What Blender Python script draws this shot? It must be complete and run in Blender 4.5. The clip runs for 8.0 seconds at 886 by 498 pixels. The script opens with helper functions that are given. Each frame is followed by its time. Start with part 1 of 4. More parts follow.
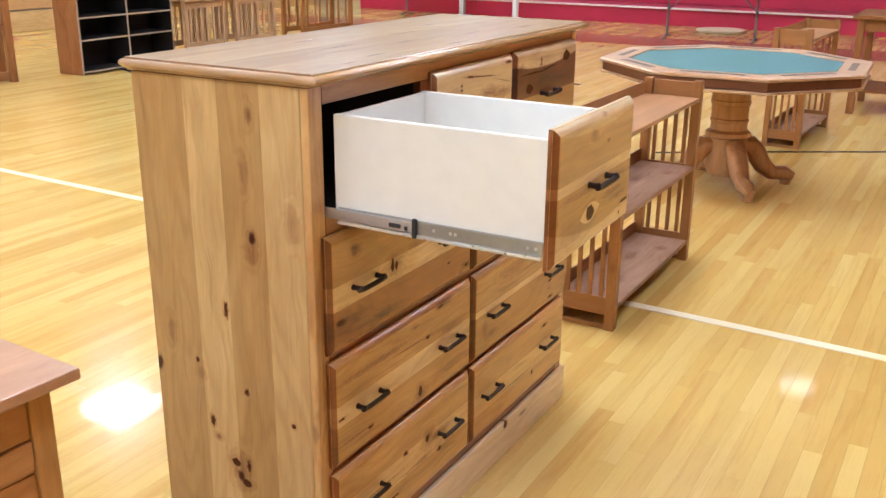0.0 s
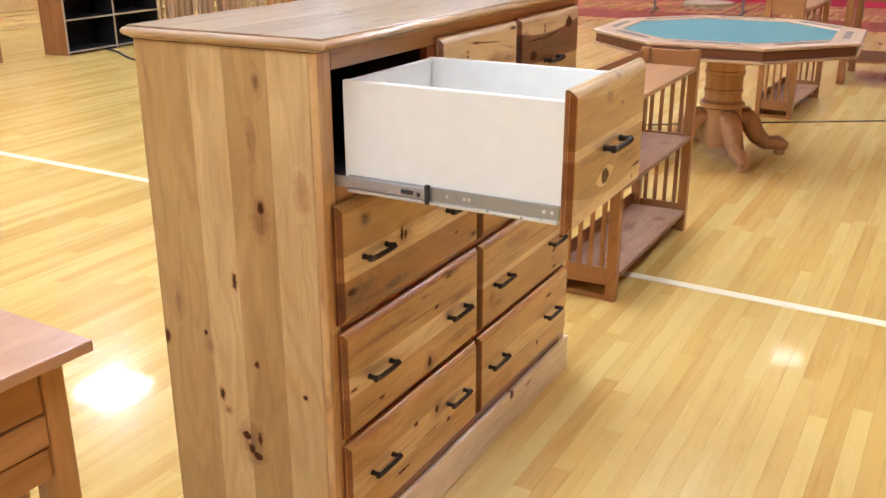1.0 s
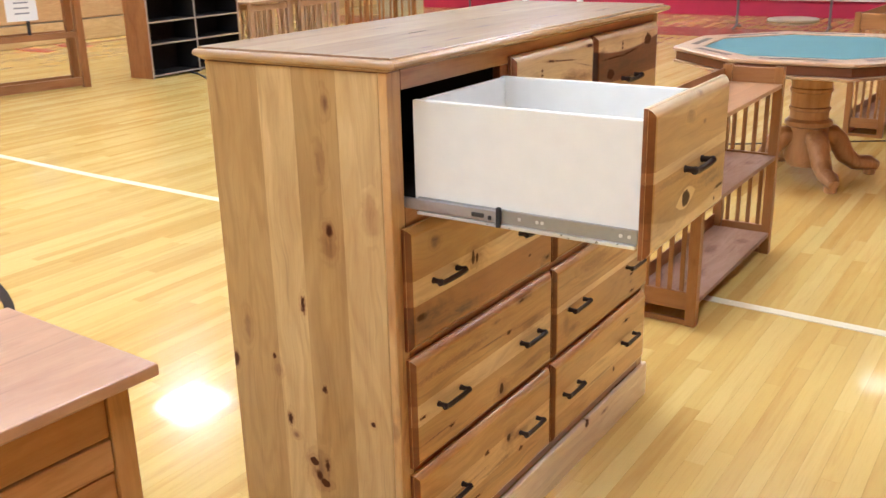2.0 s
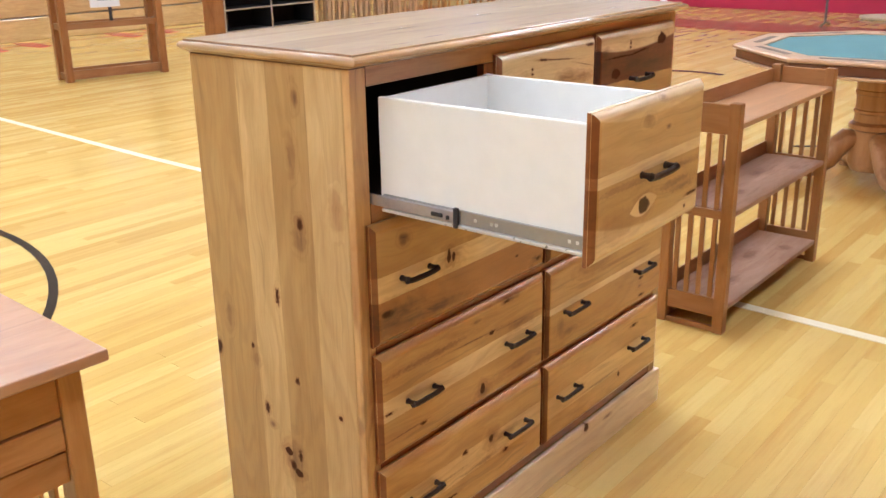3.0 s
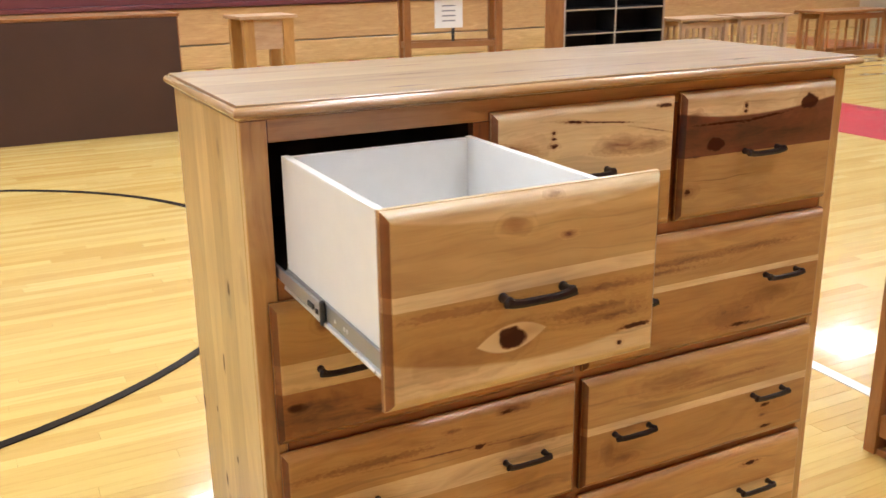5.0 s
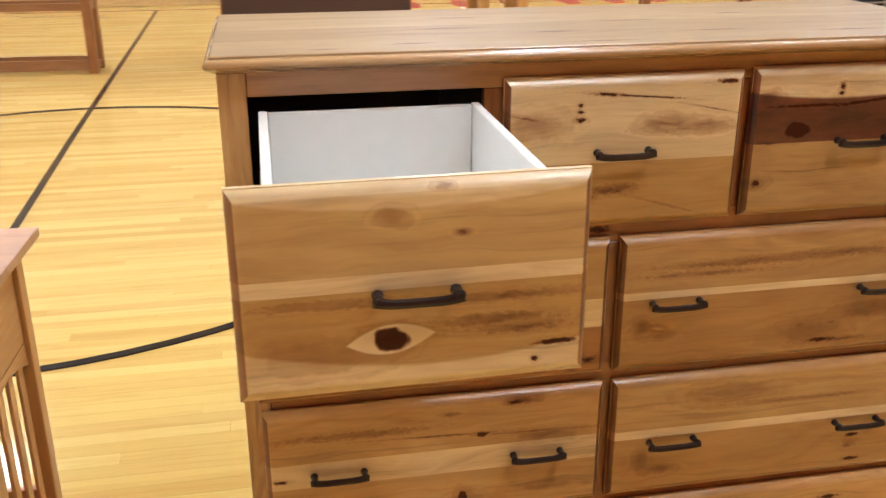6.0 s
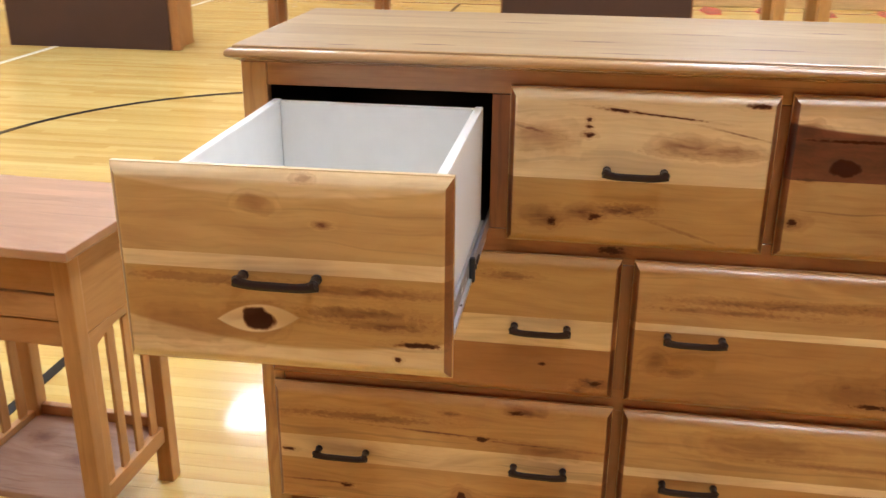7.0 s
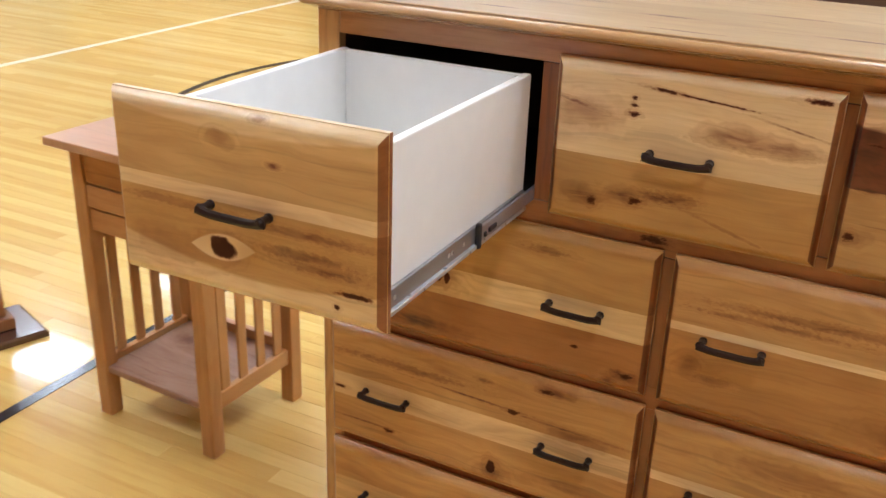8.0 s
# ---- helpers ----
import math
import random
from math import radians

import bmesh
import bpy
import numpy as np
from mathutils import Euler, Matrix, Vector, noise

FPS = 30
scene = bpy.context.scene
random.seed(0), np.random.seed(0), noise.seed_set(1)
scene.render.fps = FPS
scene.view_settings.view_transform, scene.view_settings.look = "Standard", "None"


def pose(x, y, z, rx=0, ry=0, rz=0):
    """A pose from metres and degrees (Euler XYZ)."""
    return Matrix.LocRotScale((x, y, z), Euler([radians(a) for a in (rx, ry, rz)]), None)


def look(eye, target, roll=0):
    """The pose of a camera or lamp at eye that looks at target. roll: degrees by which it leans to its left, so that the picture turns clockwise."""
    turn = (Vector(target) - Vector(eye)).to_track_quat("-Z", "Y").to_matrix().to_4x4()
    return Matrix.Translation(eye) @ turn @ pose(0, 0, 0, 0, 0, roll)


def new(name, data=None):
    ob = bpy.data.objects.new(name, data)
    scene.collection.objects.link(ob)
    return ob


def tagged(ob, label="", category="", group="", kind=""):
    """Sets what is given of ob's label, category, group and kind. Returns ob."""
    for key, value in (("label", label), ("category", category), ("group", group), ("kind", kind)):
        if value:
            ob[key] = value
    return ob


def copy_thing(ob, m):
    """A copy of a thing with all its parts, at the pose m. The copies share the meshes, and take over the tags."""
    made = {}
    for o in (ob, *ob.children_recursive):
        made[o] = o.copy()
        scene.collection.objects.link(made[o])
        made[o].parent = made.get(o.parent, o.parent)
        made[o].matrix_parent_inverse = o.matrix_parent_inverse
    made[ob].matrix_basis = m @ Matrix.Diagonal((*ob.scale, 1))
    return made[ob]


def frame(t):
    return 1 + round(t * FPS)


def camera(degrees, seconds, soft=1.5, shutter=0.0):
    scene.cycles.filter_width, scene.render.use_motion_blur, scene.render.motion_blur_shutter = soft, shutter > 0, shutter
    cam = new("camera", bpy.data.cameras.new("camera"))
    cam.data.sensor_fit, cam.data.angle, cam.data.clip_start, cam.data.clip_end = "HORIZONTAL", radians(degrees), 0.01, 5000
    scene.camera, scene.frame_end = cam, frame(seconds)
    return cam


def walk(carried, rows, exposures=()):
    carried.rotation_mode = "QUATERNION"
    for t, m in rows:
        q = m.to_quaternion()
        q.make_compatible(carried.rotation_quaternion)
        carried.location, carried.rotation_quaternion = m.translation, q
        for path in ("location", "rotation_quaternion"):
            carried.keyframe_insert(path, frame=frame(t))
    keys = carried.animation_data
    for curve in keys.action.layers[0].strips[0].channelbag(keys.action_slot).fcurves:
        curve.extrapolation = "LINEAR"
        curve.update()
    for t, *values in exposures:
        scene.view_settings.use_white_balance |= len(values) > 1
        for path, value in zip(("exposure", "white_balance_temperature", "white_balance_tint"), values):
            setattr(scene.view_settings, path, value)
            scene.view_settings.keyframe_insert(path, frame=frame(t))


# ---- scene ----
cam = camera(50.0, 8.0, soft=1.5, shutter=0.3)
PATH = [
    (0, (1.08, -1.388, 1.472), (0.141, 0.259, 0.837), 0.5),
    (0.5, (1.063, -1.393, 1.46), (0.134, 0.258, 0.817), 0.4),
    (1, (1.032, -1.401, 1.443), (0.123, 0.247, 0.766), -0.1),
    (1.5, (0.996, -1.405, 1.419), (0.08, 0.247, 0.761), -0.8),
    (1.7, (0.985, -1.386, 1.43), (0.013, 0.24, 0.788), -1.2),
    (2.8, (1.173, -1.247, 1.434), (0.011, 0.24, 0.771), -1.0),
    (3, (1.188, -1.206, 1.439), (-0.005, 0.262, 0.789), -0.9),
    (3.5, (1.194, -1.009, 1.436), (-0.115, 0.366, 0.809), 0.2),
    (4, (1.219, -0.815, 1.436), (-0.212, 0.445, 0.832), -1.0),
    (4.2, (1.28, -0.714, 1.435), (-0.243, 0.438, 0.839), -0.5),
    (5.3, (1.408, -0.243, 1.436), (-0.335, 0.504, 0.8), 0.6),
    (5.5, (1.396, -0.152, 1.451), (-0.372, 0.489, 0.77), 2.1),
    (6, (1.419, 0.068, 1.455), (-0.415, 0.415, 0.736), -0.1),
    (6.5, (1.491, 0.345, 1.472), (-0.36, 0.387, 0.716), 1.5),
    (7, (1.444, 0.548, 1.463), (-0.4, 0.266, 0.742), 0.5),
    (7.5, (1.349, 0.705, 1.456), (-0.417, 0.18, 0.677), 2.2),
    (8, (1.328, 0.903, 1.463), (-0.316, 0.09, 0.665), 2.1),
]
walk(cam, [(t, look(eye, target, roll)) for t, eye, target, roll in PATH],
     exposures=((0, 0.04, 6280, 10), (1.7, 0.03, 6250, 10), (4, 0.0, 6180, 10), (5.5, -0.07, 6620, 10), (6.5, -0.08, 6600, 10), (8, -0.10, 6320, 10)))

# ---- world and light ----
world = bpy.data.worlds.new("world")
scene.world = world
world.use_nodes = True
world.node_tree.nodes["Background"].inputs[0].default_value = (0.9, 0.93, 1.0, 1)
world.node_tree.nodes["Background"].inputs[1].default_value = 0.05
LAMP_GLOW = 51.0


# ---- materials ----
def nodes_of(name):
    m = bpy.data.materials.new(name)
    m.use_nodes = True
    return m, m.node_tree, m.node_tree.nodes["Principled BSDF"]


class Net:
    """Small helper to write node maths in a readable way."""

    def __init__(self, tree):
        self.t = tree

    def put(self, socket, value):
        if hasattr(value, "is_linked"):
            self.t.links.new(value, socket)
        else:
            socket.default_value = value

    def math(self, op, a, b=0.0, c=0.0):
        n = self.t.nodes.new("ShaderNodeMath")
        n.operation = op
        for s, v in zip(n.inputs, (a, b, c)):
            self.put(s, v)
        return n.outputs[0]

    def xyz(self, x=0.0, y=0.0, z=0.0):
        n = self.t.nodes.new("ShaderNodeCombineXYZ")
        for s, v in zip(n.inputs, (x, y, z)):
            self.put(s, v)
        return n.outputs[0]

    def object_coords(self):
        n = self.t.nodes.new("ShaderNodeTexCoord")
        s = self.t.nodes.new("ShaderNodeSeparateXYZ")
        self.t.links.new(n.outputs["Object"], s.inputs[0])
        return n.outputs["Object"], s.outputs

    def noise(self, vec, scale, detail=3.0, rough=0.5, distort=0.0):
        n = self.t.nodes.new("ShaderNodeTexNoise")
        self.put(n.inputs["Vector"], vec)
        n.inputs["Scale"].default_value = scale
        n.inputs["Detail"].default_value = detail
        n.inputs["Roughness"].default_value = rough
        n.inputs["Distortion"].default_value = distort
        return n.outputs["Fac"]

    def ramp(self, fac, stops, mode="LINEAR"):
        n = self.t.nodes.new("ShaderNodeValToRGB")
        n.color_ramp.interpolation = mode
        e = n.color_ramp.elements
        while len(e) < len(stops):
            e.new(0.5)
        for el, (p, c) in zip(e, stops):
            el.position = p
            el.color = c if len(c) == 4 else (*c, 1)
        self.put(n.inputs[0], fac)
        return n.outputs

    def span(self, v, a, b, lo=0.0, hi=1.0):
        n = self.t.nodes.new("ShaderNodeMapRange")
        self.put(n.inputs[0], v)
        for s, k in zip(n.inputs[1:5], (a, b, lo, hi)):
            s.default_value = k
        return n.outputs[0]

    def mix(self, fac, a, b, mode="MIX"):
        n = self.t.nodes.new("ShaderNodeMix")
        n.data_type, n.blend_type = "RGBA", mode
        self.put(n.inputs[0], fac)
        for s, v in ((n.inputs[6], a), (n.inputs[7], b)):
            self.put(s, v if hasattr(v, "is_linked") or len(v) == 4 else (*v, 1))
        return n.outputs[2]

    def bump(self, bsdf, height, strength, distance=0.002):
        n = self.t.nodes.new("ShaderNodeBump")
        n.inputs["Strength"].default_value = strength
        n.inputs["Distance"].default_value = distance
        self.put(n.inputs["Height"], height)
        self.t.links.new(n.outputs[0], bsdf.inputs["Normal"])


SAP, TAN, HONEY = (0.85, 0.645, 0.37), (0.68, 0.440, 0.185), (0.55, 0.305, 0.100)


def wood(name, along, across, boards, knots=(), streaks=0.35, rough=0.34, grain=1.0, pores=1.0, coat=0.9, relief=0.10, coat_rough=0.28, eye=None, saps=(), spec=0.26, wavy=0.045, end=(0.34, 0.155, 0.085)):
    """Clear-finished knotty wood. boards: (upper edge along 'across', colour), in order; knots: (along, across, half length, half width[, softness[, slope]])."""
    m, t, b = nodes_of(name)
    k = Net(t)
    _, c = k.object_coords()
    third = ({"X", "Y", "Z"} - {along, across}).pop()
    u, v, w = c[along], c[across], c[third]
    lo, hi = boards[0][0] - 0.35, boards[-1][0] + 0.001
    stops, last = [], 0.0
    for i, (edge, colour) in enumerate(boards):
        stops.append((last, (*colour, (i * 0.37 + 0.13) % 1)))
        last = min(1.0, (edge - lo) / (hi - lo))
    plank = k.ramp(k.span(v, lo, hi), stops, "CONSTANT")
    shift = k.math("MULTIPLY", plank[1], 17.0)
    info = t.nodes.new("ShaderNodeObjectInfo").outputs["Random"]
    shift = k.math("ADD", shift, k.math("MULTIPLY", info, 5.0))
    wave = k.noise(k.xyz(k.math("ADD", k.math("MULTIPLY", u, 4.5), shift), k.math("MULTIPLY", v, 9.0), k.math("MULTIPLY", w, 9.0)), 1.0, 3.0, 0.5)
    straight, v = v, k.math("ADD", v, k.math("MULTIPLY", k.math("SUBTRACT", wave, 0.5), wavy))
    flow = k.noise(k.xyz(k.math("ADD", k.math("MULTIPLY", u, 1.1), shift), k.math("MULTIPLY", v, 7.0), k.math("MULTIPLY", w, 7.0)), 1.0, 2.0, 0.5, 0.3)
    wobble = k.noise(k.xyz(u, v, w), 45.0, 2.0)
    ragged = k.noise(k.xyz(k.math("MULTIPLY", u, 0.55), v, w), 210.0, 3.0, 0.6)
    torn = k.noise(k.xyz(k.math("MULTIPLY", u, 15.0), k.math("MULTIPLY", v, 75.0), k.math("MULTIPLY", w, 60.0)), 1.0, 2.0, 0.5, 0.8)
    torn = k.span(torn, 0.32, 0.64, 0.22, 1.0)
    swirl, dark, stain = None, None, None
    for ku, kv, ru, rv, *rest in knots:
        depth, slope = (rest + [0, 0])[:2]
        du = k.math("DIVIDE", k.math("SUBTRACT", u, ku), ru)
        dv = k.math("SUBTRACT", straight, kv)
        if slope:
            dv = k.math("SUBTRACT", dv, k.math("MULTIPLY", k.math("SUBTRACT", u, ku), slope))
        dv = k.math("DIVIDE", dv, rv)
        d = k.math("ADD", k.math("MULTIPLY", du, du), k.math("MULTIPLY", dv, dv))
        d = k.math("ADD", k.math("SQRT", d), k.math("MULTIPLY", k.math("SUBTRACT", ragged if rv < 0.0075 else wobble, 0.5), 2.2 if rv < 0.0075 else 1.3))
        near = k.span(d, 2.3, 0.7)
        swirl = near if swirl is None else k.math("ADD", swirl, near)
        if depth:
            core = k.math("MULTIPLY", k.span(d, 1.3, 0.3, 0.0, depth), torn)
            stain = core if stain is None else k.math("MAXIMUM", stain, core)
        else:
            core = k.span(d, 1.25, 0.55) if rv < 0.012 else k.span(d, 1.10, 0.86)
            dark = core if dark is None else k.math("MAXIMUM", dark, core)
    phase = flow if swirl is None else k.math("ADD", flow, k.math("MULTIPLY", swirl, 0.16))
    rings = k.math("SINE", k.math("MULTIPLY", phase, 62.0))
    fine = k.noise(k.xyz(k.math("ADD", k.math("MULTIPLY", u, 5.0), shift), k.math("MULTIPLY", v, 190.0), k.math("MULTIPLY", w, 190.0)), 1.0, 3.0, 0.6)
    patch = k.noise(k.xyz(k.math("ADD", k.math("MULTIPLY", u, 1.9), shift), k.math("MULTIPLY", v, 11.0), k.math("MULTIPLY", w, 9.0)), 1.0, 4.0, 0.6, 0.9)
    colour = plank[0]
    for v0, bend, uc, sign in saps:
        du = k.math("SUBTRACT", u, uc)
        edge = k.math("ADD", k.math("MULTIPLY", k.math("MULTIPLY", du, du), bend), v0)
        edge = k.math("ADD", edge, k.math("MULTIPLY", k.math("SUBTRACT", flow, 0.5), 0.05))
        inside = k.math("MULTIPLY", k.math("SUBTRACT", edge, straight), sign)
        colour = k.mix(k.math("MULTIPLY", k.span(inside, -0.0015, 0.0025), 0.85), colour, SAP)
    colour = k.mix(k.math("MULTIPLY", k.span(patch, 0.50, 0.70), min(1.0, streaks * 1.25)), colour, (0.50, 0.26, 0.16), "MULTIPLY")
    colour = k.mix(k.math("MULTIPLY", k.span(patch, 0.47, 0.28), 0.8), colour, (1.22, 1.28, 1.40), "MULTIPLY")
    colour = k.mix(k.math("MULTIPLY", k.span(rings, -0.2, 1.0), 0.20 * grain), colour, (0.55, 0.38, 0.25), "MULTIPLY")
    colour = k.mix(k.math("MULTIPLY", k.span(fine, 0.48, 0.72), 0.22 * pores), colour, (0.50, 0.34, 0.22), "MULTIPLY")
    mottle = k.noise(k.xyz(k.math("ADD", k.math("MULTIPLY", u, 6.0), shift), k.math("MULTIPLY", v, 22.0), k.math("MULTIPLY", w, 14.0)), 1.0, 4.0, 0.6, 1.6)
    colour = k.mix(k.math("MULTIPLY", k.span(mottle, 0.46, 0.68), min(0.6, 0.15 + streaks * 0.6)), colour, (0.80, 0.60, 0.40), "MULTIPLY")
    heart = k.noise(k.xyz(k.math("ADD", k.math("MULTIPLY", u, 3.3), shift), k.math("MULTIPLY", v, 24.0), k.math("MULTIPLY", w, 14.0)), 1.0, 3.0, 0.65, 1.2)
    colour = k.mix(k.math("MULTIPLY", k.span(heart, 0.57, 0.72), min(1.0, streaks * 1.1)), colour, (0.46, 0.20, 0.10), "MULTIPLY")
    line = k.noise(k.xyz(k.math("ADD", k.math("MULTIPLY", u, 3.1), shift), k.math("MULTIPLY", v, 75.0), k.math("MULTIPLY", w, 20.0)), 1.0, 1.0, 0.4, 0.5)
    colour = k.mix(k.math("MULTIPLY", k.span(line, 0.655, 0.72), min(1.0, 1.1 * streaks)), colour, (0.13, 0.045, 0.018))
    if eye:
        ku, kv, ru, rv = eye
        du = k.math("DIVIDE", k.math("SUBTRACT", u, ku), ru)
        lid = k.math("MULTIPLY", k.math("SUBTRACT", 1.0, k.math("MULTIPLY", du, du)), rv)
        inside = k.math("SUBTRACT", lid, k.math("ABSOLUTE", k.math("SUBTRACT", k.math("ADD", straight, k.math("MULTIPLY", du, -0.004)), kv)))
    if swirl is not None:
        colour = k.mix(k.math("MULTIPLY", k.span(swirl, 0.25, 1.0), 0.42), colour, (0.55, 0.30, 0.17), "MULTIPLY")
    if stain is not None:
        colour = k.mix(stain, colour, (0.26, 0.068, 0.030), "MULTIPLY")
    if eye:
        colour = k.mix(k.span(inside, -0.0012, 0.0012), colour, (0.84, 0.64, 0.40))
    if dark is not None:
        colour = k.mix(k.math("MULTIPLY", k.span(dark, 0.0, 0.55), 0.8), colour, (0.36, 0.13, 0.05), "MULTIPLY")
        colour = k.mix(k.math("MULTIPLY", k.span(dark, 0.35, 1.0), k.span(torn, 0.1, 0.7, 0.86, 0.985)), colour, (0.058, 0.014, 0.008))
        k.put(b.inputs["Specular IOR Level"], k.span(dark, 0.0, 1.0, spec, 0.08))
        k.put(b.inputs["Coat Weight"], k.span(dark, 0.0, 1.0, coat, coat * 0.15))
    facing = t.nodes.new("ShaderNodeTexCoord")
    axes = t.nodes.new("ShaderNodeSeparateXYZ")
    t.links.new(facing.outputs["Normal"], axes.inputs[0])
    cut = k.span(k.math("ABSOLUTE", axes.outputs[along]), 0.42, 0.58)
    colour = k.mix(cut, colour, end, "MULTIPLY")
    k.put(b.inputs["Base Color"], colour)
    k.put(b.inputs["Roughness"], k.span(fine, 0.3, 0.8, rough - 0.05 * min(1.0, pores), rough + 0.10 * min(1.0, pores)))
    if dark is None:
        b.inputs["Coat Weight"].default_value, b.inputs["Specular IOR Level"].default_value = coat, spec
    b.inputs["Coat Roughness"].default_value = coat_rough
    k.bump(b, fine, relief, 0.0006)
    return m


def plain_wood(name, along, colour, streaks=0.2, rough=0.4, coat=0.15, knots=()):
    across = "Z" if along != "Z" else "Y"
    return wood(name, along, across, ((9.0, colour),), knots, streaks, rough, 0.6, 0.6, coat, wavy=0.02, end=(0.72, 0.62, 0.54))


def top_wood(name, colour, streaks, rough, coat):
    return wood(name, "Y", "X", ((-0.12, colour), (9.0, tuple(0.93 * c for c in colour))), (), streaks, rough, 0.2, 0.10, coat, 0.0, spec=0.5, wavy=0.02, end=(0.72, 0.62, 0.54))


def plain(name, colour, rough=0.5, metal=0.0, vary=0.12, scale=14.0, bump=0.0, coat=0.0):
    m, t, b = nodes_of(name)
    k = Net(t)
    vec, _ = k.object_coords()
    big, small = k.noise(vec, scale * 0.2, 3.0), k.noise(vec, scale * 6, 2.0)
    f = k.math("ADD", k.math("MULTIPLY", big, 0.6), k.math("MULTIPLY", small, 0.4))
    dim = tuple(v * (1 - vary) for v in colour)
    lit = tuple(min(1.0, v * (1 + vary)) for v in colour)
    k.put(b.inputs["Base Color"], k.ramp(f, ((0.3, dim), (0.7, lit)))[0])
    k.put(b.inputs["Roughness"], k.span(small, 0.2, 0.8, max(0.03, rough - 0.08), min(1.0, rough + 0.08)))
    b.inputs["Metallic"].default_value = metal
    b.inputs["Coat Weight"].default_value = coat
    if bump:
        k.bump(b, small, bump, 0.001)
    return m


def glow(name, colour, strength):
    m, t, b = nodes_of(name)
    b.inputs["Base Color"].default_value = (0.9, 0.9, 0.9, 1)
    b.inputs["Emission Color"].default_value = (*colour, 1)
    b.inputs["Emission Strength"].default_value = strength
    return m


def maple_floor():
    """Varnished maple strips: each piece has its own tone."""
    m, t, b = nodes_of("maple_strip")
    k = Net(t)
    geo = t.nodes.new("ShaderNodeNewGeometry")
    info = t.nodes.new("ShaderNodeObjectInfo")
    tone = k.math("FRACT", k.math("ADD", geo.outputs["Random Per Island"], k.math("MULTIPLY", info.outputs["Random"], 7.31)))
    sep = t.nodes.new("ShaderNodeSeparateXYZ")
    t.links.new(geo.outputs["Position"], sep.inputs[0])
    x, y = sep.outputs[0], sep.outputs[1]
    base = k.ramp(tone, ((0.0, (0.600, 0.378, 0.112)), (0.2, (0.645, 0.425, 0.132)), (0.55, (0.685, 0.475, 0.158)), (0.85, (0.725, 0.530, 0.196)), (1.0, (0.625, 0.400, 0.124))))[0]
    off = k.math("MULTIPLY", tone, 31.0)
    fig = k.noise(k.xyz(k.math("MULTIPLY", x, 38.0), k.math("ADD", k.math("MULTIPLY", y, 2.0), off), off), 1.0, 3.0, 0.55, 0.4)
    fine = k.noise(k.xyz(k.math("MULTIPLY", x, 260.0), k.math("ADD", k.math("MULTIPLY", y, 8.0), off), 0.0), 1.0, 2.0)
    cloud = k.noise(k.xyz(x, y, 0.0), 0.45, 2.0)
    c = k.mix(k.math("MULTIPLY", k.span(fig, 0.5, 0.78), 0.35), base, (0.70, 0.48, 0.30), "MULTIPLY")
    c = k.mix(k.math("MULTIPLY", k.span(fine, 0.5, 0.8), 0.18), c, (0.65, 0.46, 0.30), "MULTIPLY")
    c = k.mix(k.math("MULTIPLY", k.span(cloud, 0.45, 0.75), 0.16), c, (0.78, 0.58, 0.36), "MULTIPLY")
    k.put(b.inputs["Base Color"], c)
    smear = k.noise(k.xyz(k.math("MULTIPLY", x, 1.0), y, 0.0), 2.6, 4.0)
    k.put(b.inputs["Roughness"], k.span(smear, 0.3, 0.75, 0.17, 0.26))
    b.inputs["Specular IOR Level"].default_value = 0.12
    b.inputs["Coat Weight"].default_value, b.inputs["Coat Roughness"].default_value = 0.48, 0.06
    k.bump(b, smear, 0.009, 0.004)
    return m


def paper():
    return plain("white_paper", (0.78, 0.79, 0.82), 0.7, vary=0.03)


MAPLE = maple_floor()
GAP = plain("floor_gap", (0.10, 0.05, 0.02), 0.7)
LINE_WHITE = plain("white_court_paint", (0.86, 0.80, 0.62), 0.22, vary=0.05)
LINE_BLACK = plain("black_court_paint", (0.009, 0.007, 0.010), 0.18, vary=0.2)
LINE_RED = plain("crimson_court_paint", (0.55, 0.035, 0.06), 0.22, vary=0.08)
BAND_RED = plain("maroon_court_paint", (0.36, 0.07, 0.035), 0.24, vary=0.1)
WALL = plain("painted_block_wall", (0.66, 0.58, 0.46), 0.7, vary=0.05, bump=0.2)
CEIL = plain("white_ceiling_deck", (0.75, 0.74, 0.70), 0.8, vary=0.05)
SEAT_RED = plain("crimson_bench_plastic", (0.50, 0.02, 0.075), 0.4, vary=0.1)
SEAT_DARK = plain("dark_maroon_bench", (0.13, 0.025, 0.03), 0.5, vary=0.1)
EDGE_WHITE = plain("white_edge_strip", (0.75, 0.62, 0.64), 0.5)
IRON = plain("black_iron", (0.026, 0.013, 0.011), 0.42, 0.25, vary=0.3, bump=0.2)
STEEL = plain("zinc_steel", (0.72, 0.73, 0.75), 0.32, 0.7, vary=0.1)
STEEL_MID = plain("dull_steel", (0.46, 0.45, 0.47), 0.36, 0.7, vary=0.15)
STEEL_GREY = plain("grey_steel_channel", (0.36, 0.36, 0.36), 0.38, 0.7, vary=0.1)
CLIP = plain("black_clip_plastic", (0.018, 0.018, 0.024), 0.45)
WHITE_PLY = plain("prefinished_white_birch", (0.80, 0.787, 0.757), 0.38, vary=0.045, scale=5.0, coat=0.1)
# near-black colour stands in for the shade inside the cabinet
INSIDE_SHADE = plain("shaded_cabinet_inside", (0.045, 0.032, 0.025), 0.85, vary=0.2)
FELT = plain("teal_felt", (0.090, 0.205, 0.222), 0.95, vary=0.08, bump=0.3)
LAMP_WHITE = glow("lamp_lens", (0.82, 0.915, 1.06), LAMP_GLOW)
LAMP_DIM = glow("dim_lamp_lens", (0.9, 0.95, 1.0), 9.0)
